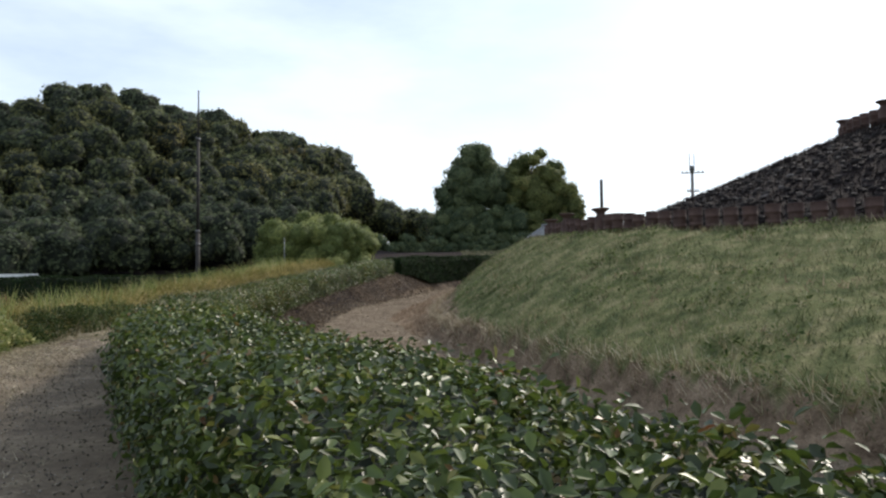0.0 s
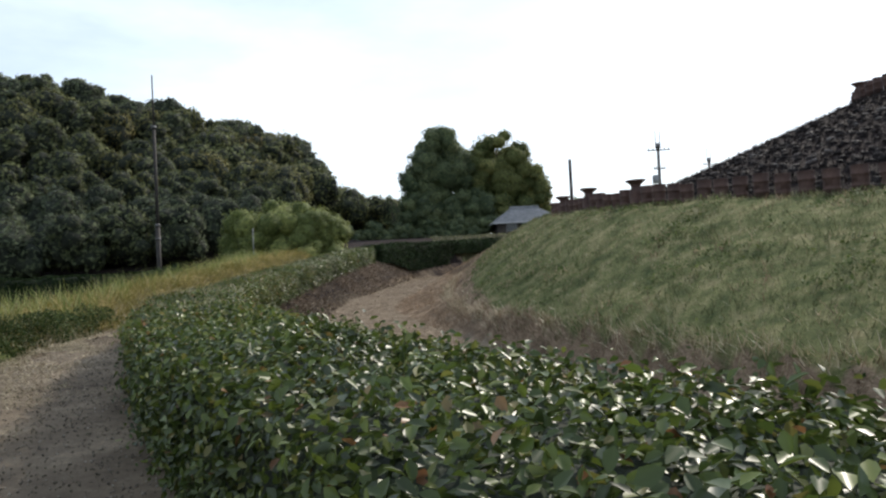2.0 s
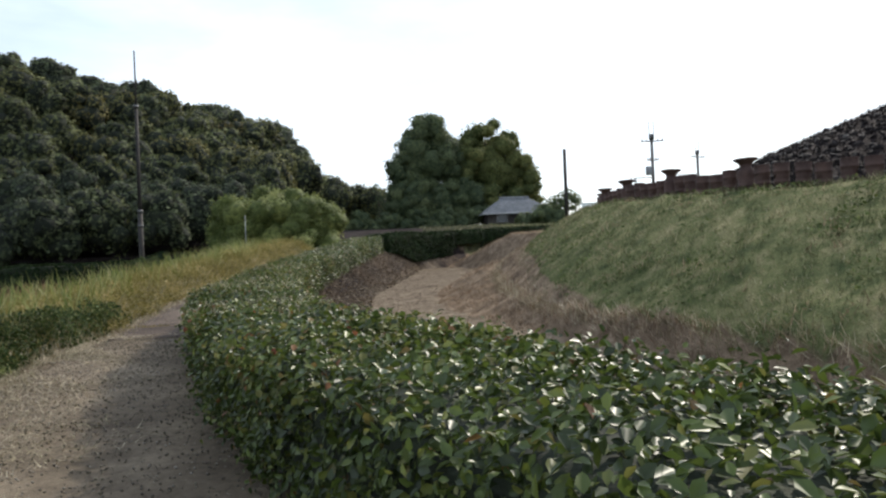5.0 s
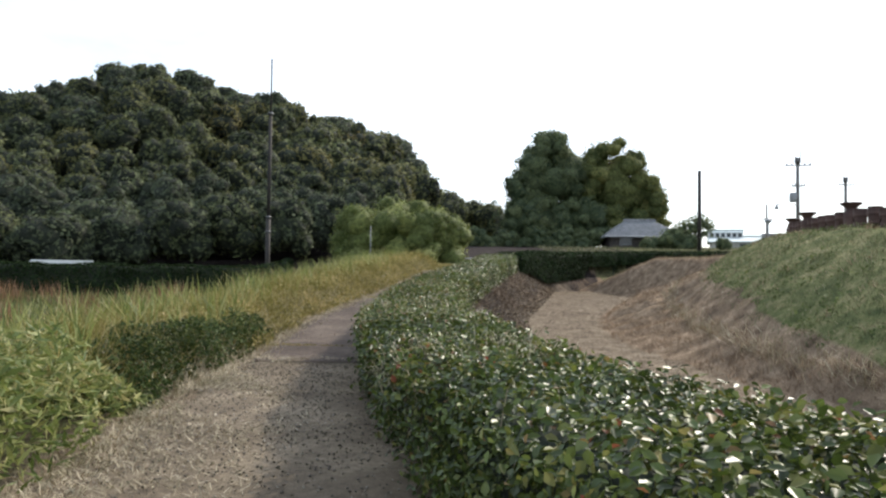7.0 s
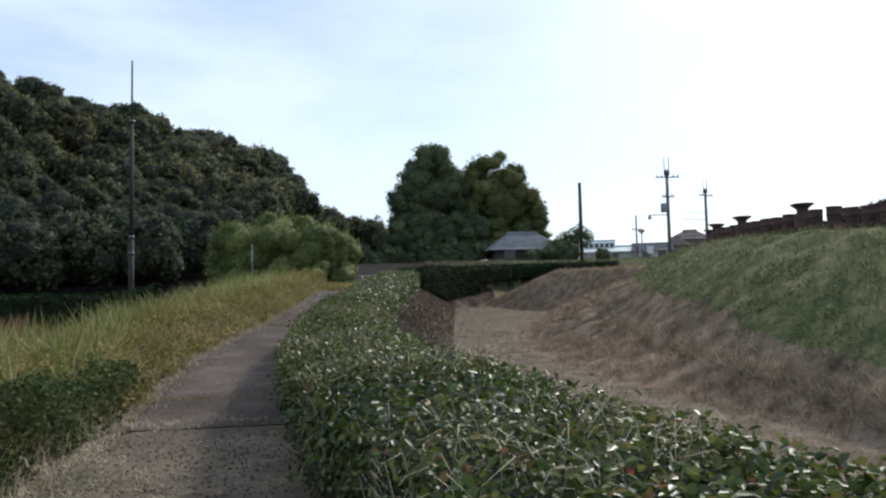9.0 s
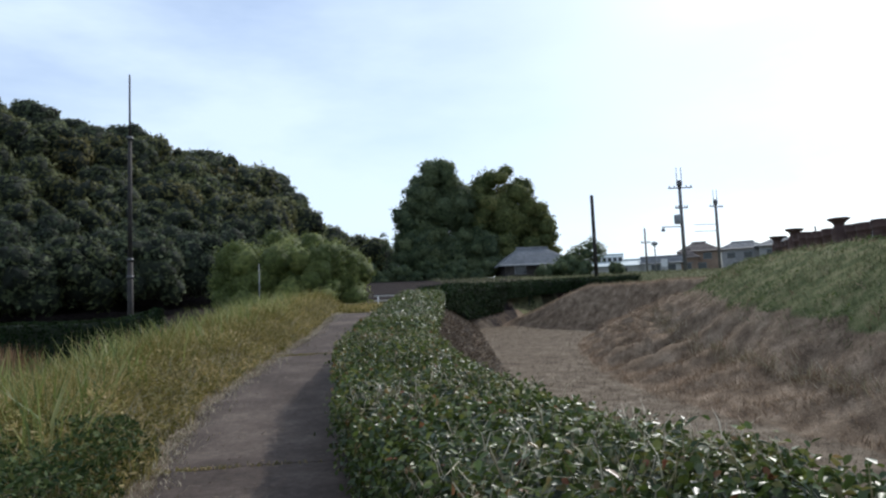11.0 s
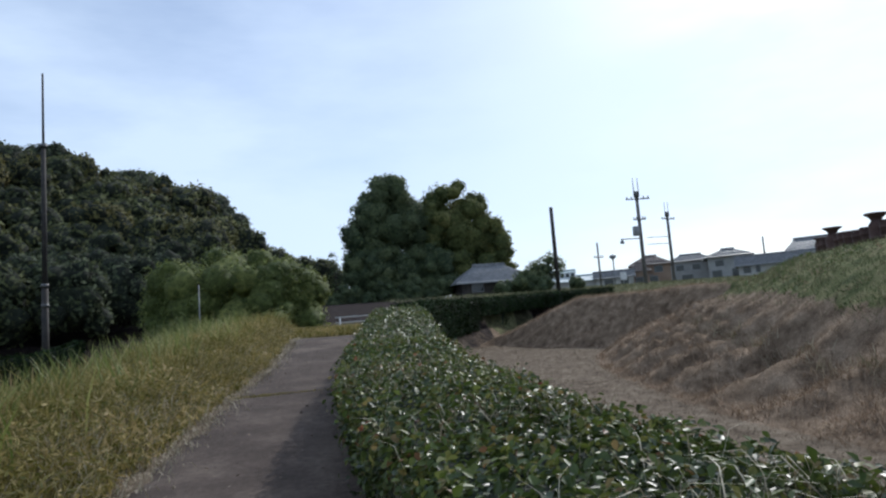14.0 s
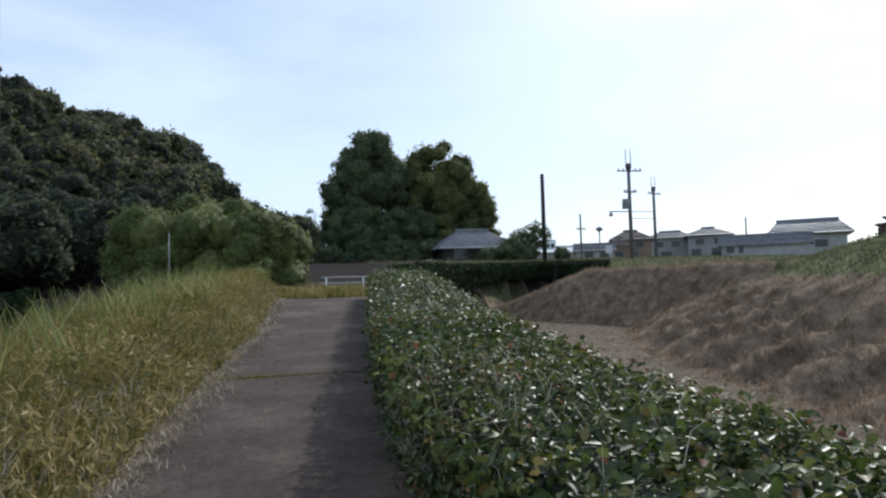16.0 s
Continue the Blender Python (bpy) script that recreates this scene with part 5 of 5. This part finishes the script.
def utility_pole(name, x, y, top, r, mat, label, arms=(), rods=False, box=None, lamp=False, brackets=()):
    z0 = float(land(x, y))
    pole = empty(name, x, y, z0, label, "pole", "roadside poles")
    bm = bmesh.new()
    bm_tube(bm, [(x, y, z0 - 0.2), (x, y, top)], [r * 1.25, r], 10)
    part("shaft", bm, mat, pole)
    for az_, z_, half_ in arms:
        bm = bmesh.new()
        bm_box(bm, -half_, -0.06, -0.06, half_, 0.06, 0.06, Matrix.Translation((x, y - r, z_)) @ pose(0, 0, 0, 0, 0, az_))
        part("crossarm", bm, STEEL, pole)
        for s_ in (-0.9, -0.5, 0.5, 0.9):
            bm = bmesh.new()
            px, py = x + s_ * half_ * math.cos(radians(az_)), y - r + s_ * half_ * math.sin(radians(az_))
            bm_lathe(bm, [(0.05, 0), (0.09, 0.06), (0.05, 0.12), (0.08, 0.18), (0.04, 0.26)], 8, Matrix.Translation((px, py, z_ + 0.05)))
            part("insulator", bm, GREY_PAINT, pole)
    if rods:
        for s_ in (-0.28, 0.28):
            bm = bmesh.new()
            bm_tube(bm, [(x + s_, y, top - 0.6), (x + s_, y, top + 1.5)], [0.05, 0.04], 6)
            part("top_rod", bm, STEEL, pole)
        bm = bmesh.new()
        bm_lathe(bm, [(r * 1.1, 0), (0.32, 0.25), (0.32, 0.7), (r, 0.8)], 10, Matrix.Translation((x, y, top - 0.8)))
        part("pole_cap", bm, STEEL, pole)
    if box:
        bm = bmesh.new()
        bm_lathe(bm, [(0.34, 0), (0.38, 0.05), (0.38, 0.95), (0.3, 1.05)], 12, Matrix.Translation((x - 0.55, y - 0.1, box)))
        part("transformer", bm, GREY_PAINT, pole)
        bm = bmesh.new()
        bm_box(bm, x - 2.4, y - 0.05, box - 0.35, x, y + 0.05, box - 0.25)
        part("side_bracket", bm, STEEL, pole)
        bm = bmesh.new()
        bm_lathe(bm, [(0.05, 0.5), (0.12, 0.35), (0.24, 0.15), (0.2, 0.0)], 10, Matrix.Translation((x - 2.3, y, box - 0.8)))
        part("bell_fitting", bm, GREY_PAINT, pole)
    for z_, l_ in brackets:
        bm = bmesh.new()
        bm_box(bm, x - l_, y - 0.04, z_ - 0.04, x, y + 0.04, z_ + 0.04)
        part("side_bracket", bm, STEEL, pole)
    if lamp:
        bm = bmesh.new()
        bm_lathe(bm, [(0.06, -0.3), (0.12, -0.1), (0.42, 0.1), (0.36, 0.3), (0.1, 0.45)], 10, Matrix.Translation((x, y, top)))
        part("lamp_head", bm, GREY_PAINT, pole)
    return pole


utility_pole("dark_pole", 18.2, 78.0, 12.7, 0.17, POLE_DARK, "bare dark tarred wooden pole behind the far hedge")
utility_pole("utility_pole", 30.9, 84.2, 15.2, 0.17, CONCRETE_POLE, "concrete utility pole with crossarm, rods and a transformer", [(-8, 14.3, 1.35), (-8, 12.0, 0.7)], True, 10.2, brackets=[(5.8, -1.0)])
utility_pole("utility_pole", 47.8, 106.7, 16.3, 0.19, CONCRETE_POLE, "concrete utility pole with rods and two side brackets", [(20, 15.2, 1.4)], True, None, brackets=[(12.6, 3.6), (11.6, 3.6)])
utility_pole("slim_pole", 41.0, 117.0, 13.4, 0.13, CONCRETE_POLE, "slim concrete pole among the far houses", [(0, 11.0, 0.8)])
utility_pole("slim_pole", 67.5, 112.0, 12.4, 0.12, CONCRETE_POLE, "slim concrete pole behind the tiled outbuilding")
utility_pole("slim_pole", 36.5, 135.0, 12.4, 0.16, CONCRETE_POLE, "far slim utility pole with a crossarm", [(0, 11.5, 1.0)])
utility_pole("slim_post", -10.9, 47.0, 4.5, 0.018, GREY_PAINT, "thin post with a white fitting before the rounded shrub")
utility_pole("street_lamp", 29.7, 89.1, 8.3, 0.07, GREY_PAINT, "slim grey street lamp with a round head", lamp=True)

# ---------------------------------------------------------------- houses


def house(name, x, y, turn, w, d, wall_h, roof_h, wall_mat, roof_mat, label, roof="hip", ridge=0.45, eave=0.5, windows=(), base=None, door=True):
    """A house, w wide across its front, d deep; its front looks to -y before it is turned."""
    z0 = float(land(x, y)) - 0.1 if base is None else base
    m = pose(x, y, z0, 0, 0, turn)
    thing = empty(name, x, y, z0, label, "house")
    thing.matrix_basis = m
    bm = bmesh.new()
    bm_box(bm, -w / 2, -d / 2, 0, w / 2, d / 2, wall_h, m)
    part("wall", bm, wall_mat, thing)
    a, b, r = w / 2 + eave, d / 2 + eave, (w / 2 * ridge if roof == "hip" else w / 2 + eave)
    bm = bmesh.new()
    for lift in (0.0, 0.16):
        z1 = wall_h - 0.12 + lift
        vs = [bm.verts.new(p) for p in ((-a, -b, z1), (a, -b, z1), (a, b, z1), (-a, b, z1), (-r, 0, wall_h + roof_h + lift), (r, 0, wall_h + roof_h + lift))]
        fs = ((0, 1, 5, 4), (2, 3, 4, 5), (1, 2, 5), (3, 0, 4))
        for f in fs:
            bm.faces.new([vs[k] for k in (f if lift else reversed(f))])
        if lift == 0.0:
            low = vs
    for i_, j_ in ((0, 1), (1, 2), (2, 3), (3, 0)):
        bm.faces.new((low[i_], low[j_], vs[j_], vs[i_]))
    bmesh.ops.transform(bm, matrix=m, verts=bm.verts)
    roof_ob = part("roof", bm, roof_mat, thing, "")
    bm = bmesh.new()
    bm_box(bm, -r - 0.1, -0.16, wall_h + roof_h + 0.08, r + 0.1, 0.16, wall_h + roof_h + 0.42, m, 0.05)
    part("ridge", bm, roof_mat, roof_ob)
    if roof_mat in (TILE_ROOF, BROWN_TILE):
        for k in range(1, 9):
            s = k / 9
            bm = bmesh.new()
            xl, zl, yl = a + (r - a) * s, wall_h + 0.05 + (roof_h + 0.1) * s, -b * (1 - s)
            bm_box(bm, -xl, yl - 0.04, zl, xl, yl + 0.1, zl + 0.05, m)
            part("tile_course", bm, roof_mat, roof_ob)
    for wx, wz, ww, wh in windows:
        bm = bmesh.new()
        bm_box(bm, wx - ww / 2 - 0.08, -d / 2 - 0.05, wz - 0.08, wx + ww / 2 + 0.08, -d / 2 + 0.02, wz + wh + 0.08, m)
        win = part("window", bm, GREY_PAINT, thing)
        bm = bmesh.new()
        bm_box(bm, wx - ww / 2, -d / 2 - 0.065, wz, wx + ww / 2, -d / 2 - 0.02, wz + wh, m)
        part("pane", bm, GLASS_DARK, win)
    return thing


house("tiled_hut", 15.1, 91.0, 0, 8.0, 5.4, 1.45, 1.9, DARK_TIMBER, TILE_ROOF, "dark timber hut with a grey tiled hip roof under the grove", "hip", 0.46, 0.75, [(-2.2, 0.5, 1.2, 0.8)], base=4.95)
house("low_house", 47.3, 125.0, -25, 6.2, 6, 2.0, 1.0, PLASTER, TILE_ROOF, "low pale house with a grey roof beyond the field", "gable", 1, 0.4, [(-1, 0.7, 1.4, 1.0), (1.6, 0.7, 1.2, 1.0)])
house("brown_house", 56.0, 128.0, -28, 6.6, 7, 4.0, 1.5, BROWN_WALL, BROWN_TILE, "two-storey brown house with a tiled hip roof", "hip", 0.35, 0.5, [(-1.4, 2.6, 1.3, 1.0), (1.3, 2.6, 1.3, 1.0), (0, 0.6, 2.0, 1.3)])
house("brown_wing", 52.6, 126.0, -28, 3.4, 5, 2.9, 1.2, BROWN_WALL, BROWN_TILE, "lower brown wing with a tiled roof beside the brown house", "hip", 0.3, 0.4, [(0, 0.8, 1.2, 1.0)])
house("grey_house", 70.5, 138.0, -30, 8.0, 7, 5.0, 1.2, GREY_WALL, TILE_ROOF, "two-storey grey house with a tiled hip roof", "hip", 0.5, 0.6, [(-2.2, 3.2, 1.4, 1.0), (0.8, 3.2, 1.4, 1.0), (-1, 0.7, 2.0, 1.6)])
house("grey_house", 72.0, 128.0, -34, 7.2, 7, 4.7, 1.3, GREY_WALL, TILE_ROOF, "two-storey grey house with a low tiled hip roof and balcony", "hip", 0.3, 0.7, [(-1.6, 3.0, 1.4, 1.0), (1.6, 3.0, 1.4, 1.0), (-2.2, 0.7, 1.6, 1.5), (1.4, 0.7, 2.0, 1.6)])
house("tiled_outbuilding", 60.0, 99.0, -38, 11.0, 4.2, 1.75, 1.15, PLASTER, TILE_ROOF, "long pale outbuilding with a grey tiled gable roof", "gable", 1, 0.5, [(-4.4, 0.7, 0.9, 0.8), (-3.0, 0.7, 0.5, 1.0)])
house("farmhouse", 71.0, 103.0, -40, 9.5, 7.5, 3.2, 2.0, PLASTER, TILE_ROOF, "large old farmhouse with a broad grey tiled roof", "hip", 0.85, 0.9, [(-2, 1.2, 1.6, 1.0), (1.5, 1.2, 1.6, 1.0)])
house("pale_hall", 41.0, 129.0, -16, 9.0, 8, 1.9, 0.9, PLASTER, PALE_ROOF, "low hall with a pale green metal roof", "gable", 1, 0.5, [(0.5, 0.2, 1.0, 1.3)])
lantern = house("roof_lantern", 39.2, 130.0, -16, 5.6, 2.0, 1.0, 0.2, WHITE_PAINT, PALE_ROOF, "white louvred lantern on the roof of the pale hall", "gable", 1, 0.1,
                [(-2.3 + 0.92 * k, 0.25, 0.5, 0.6) for k in range(6)], base=float(land(41, 129)) + 2.6)

# ---------------------------------------------------------------- small things
rail = empty("guard_rail", -4.4, 44.2, float(land(-4.4, 44.2)), "white steel guard rail at the bend of the path", "railing")
rz0 = float(land(-4.4, 44.2))
for k in range(3):
    bm = bmesh.new()
    bx = -5.0 + 1.4 * k
    bm_tube(bm, [(bx, 44.3, rz0 - 0.2), (bx, 44.3, rz0 + 0.52)], [0.03, 0.03], 8)
    part("post", bm, WHITE_PAINT, rail)
for h_ in (0.50, 0.28):
    bm = bmesh.new()
    bm_tube(bm, [(-5.2, 44.3, rz0 + h_), (-1.9, 44.3, rz0 + h_)], [0.026, 0.026], 8)
    part("rail", bm, PLASTER, rail)

vz = float(land(-33.8, 53.4))
van = empty("parked_van", -33.8, 53.4, vz, "white parked van half hidden behind the field hedge", "van")
vm = pose(-33.8, 53.4, vz, 0, 0, 30)
TOP = 2.28 - vz
bm = bmesh.new()
bm_box(bm, -2.1, -0.85, 0.35, 2.1, 0.85, TOP - 0.12, vm, 0.1)
part("body", bm, WHITE_PAINT, van)
bm = bmesh.new()
bm_box(bm, -1.95, -0.78, TOP - 0.125, 1.95, 0.78, TOP, vm, 0.05)
part("roof", bm, WHITE_PAINT, van)
for wx in (-1.3, 0.0, 1.25):
    bm = bmesh.new()
    bm_box(bm, wx - 0.5, -0.865, TOP - 0.75, wx + 0.5, -0.84, TOP - 0.25, vm, 0.01)
    part("side_window", bm, GLASS_DARK, van)
for wx in (-1.35, 1.35):
    for wy in (-0.78, 0.78):
        bm = bmesh.new()
        bm_lathe(bm, [(0.2, -0.1), (0.32, -0.08), (0.33, 0.08), (0.2, 0.1)], 14, vm @ Matrix.Translation((wx, wy, 0.33)) @ pose(0, 0, 0, 90, 0, 0))
        part("wheel", bm, RUBBER, van)

sign = empty("white_notice_board", 30.2, 88.0, float(land(30.2, 88)), "small white notice board on a post by the road", "sign")
sz = float(land(30.2, 88))
bm = bmesh.new()
bm_tube(bm, [(30.2, 88, sz - 0.1), (30.2, 88, sz + 0.7)], [0.04, 0.04], 8)
part("post", bm, GREY_PAINT, sign)
bm = bmesh.new()
bm_box(bm, 29.8, 87.9, sz + 0.6, 30.6, 87.97, sz + 1.5, bevel=0.02)
part("board", bm, WHITE_PAINT, sign)

# ---------------------------------------------------------------- stones facing the upper mound
facing = tagged(new("stone_facing"), "rough dark cobbles facing the upper slope of the mound", "stonework", kind="structure")
_bm = bmesh.new()
bmesh.ops.create_icosphere(_bm, subdivisions=1, radius=1.0)
ICO_V = np.array([v.co[:] for v in _bm.verts])
ICO_F = np.array([[v.index for v in f.verts] for f in _bm.faces])
_bm.free()
stone_shapes = [ICO_V * rng.uniform(0.72, 1.2, (len(ICO_V), 1)) * np.array([1.0, 0.72, 0.45]) for _ in range(8)]
stone_data = [mesh_from("stone", shape, ICO_F, STONE, False) for shape in stone_shapes]
spots = []
radius = 12.15
while radius > 4.7:
    th = radians(262)
    while th > radians(120):
        spots.append((th, radius + random.uniform(-0.09, 0.09), random.uniform(0.05, 0.16)))
        th -= random.uniform(0.24, 0.40) / radius
    radius -= 0.235
rest = []
for n_s, (th, rs_, size_) in enumerate(spots):
    px, py = jar_place(th, rs_)
    m = pose(px, py, float(land(px, py)) + 0.01, random.uniform(-25, 25), random.uniform(-25, 25), math.degrees(th) + 90 + random.uniform(-35, 35)) @ Matrix.Scale(size_, 4)
    if rs_ > 10.2 and radians(168) < th < radians(232) and len(facing.children) < 300:
        stone = new("stone", stone_data[n_s % 8])
        stone.matrix_basis = m
        under(stone, facing)
    else:
        mm = np.array(m)
        rest.append((stone_shapes[n_s % 8] @ mm[:3, :3].T + mm[:3, 3], ICO_F))
v_s, f_s = join(*rest)
tagged(part_np("stones", v_s, f_s, STONE, facing), kind="stuff")
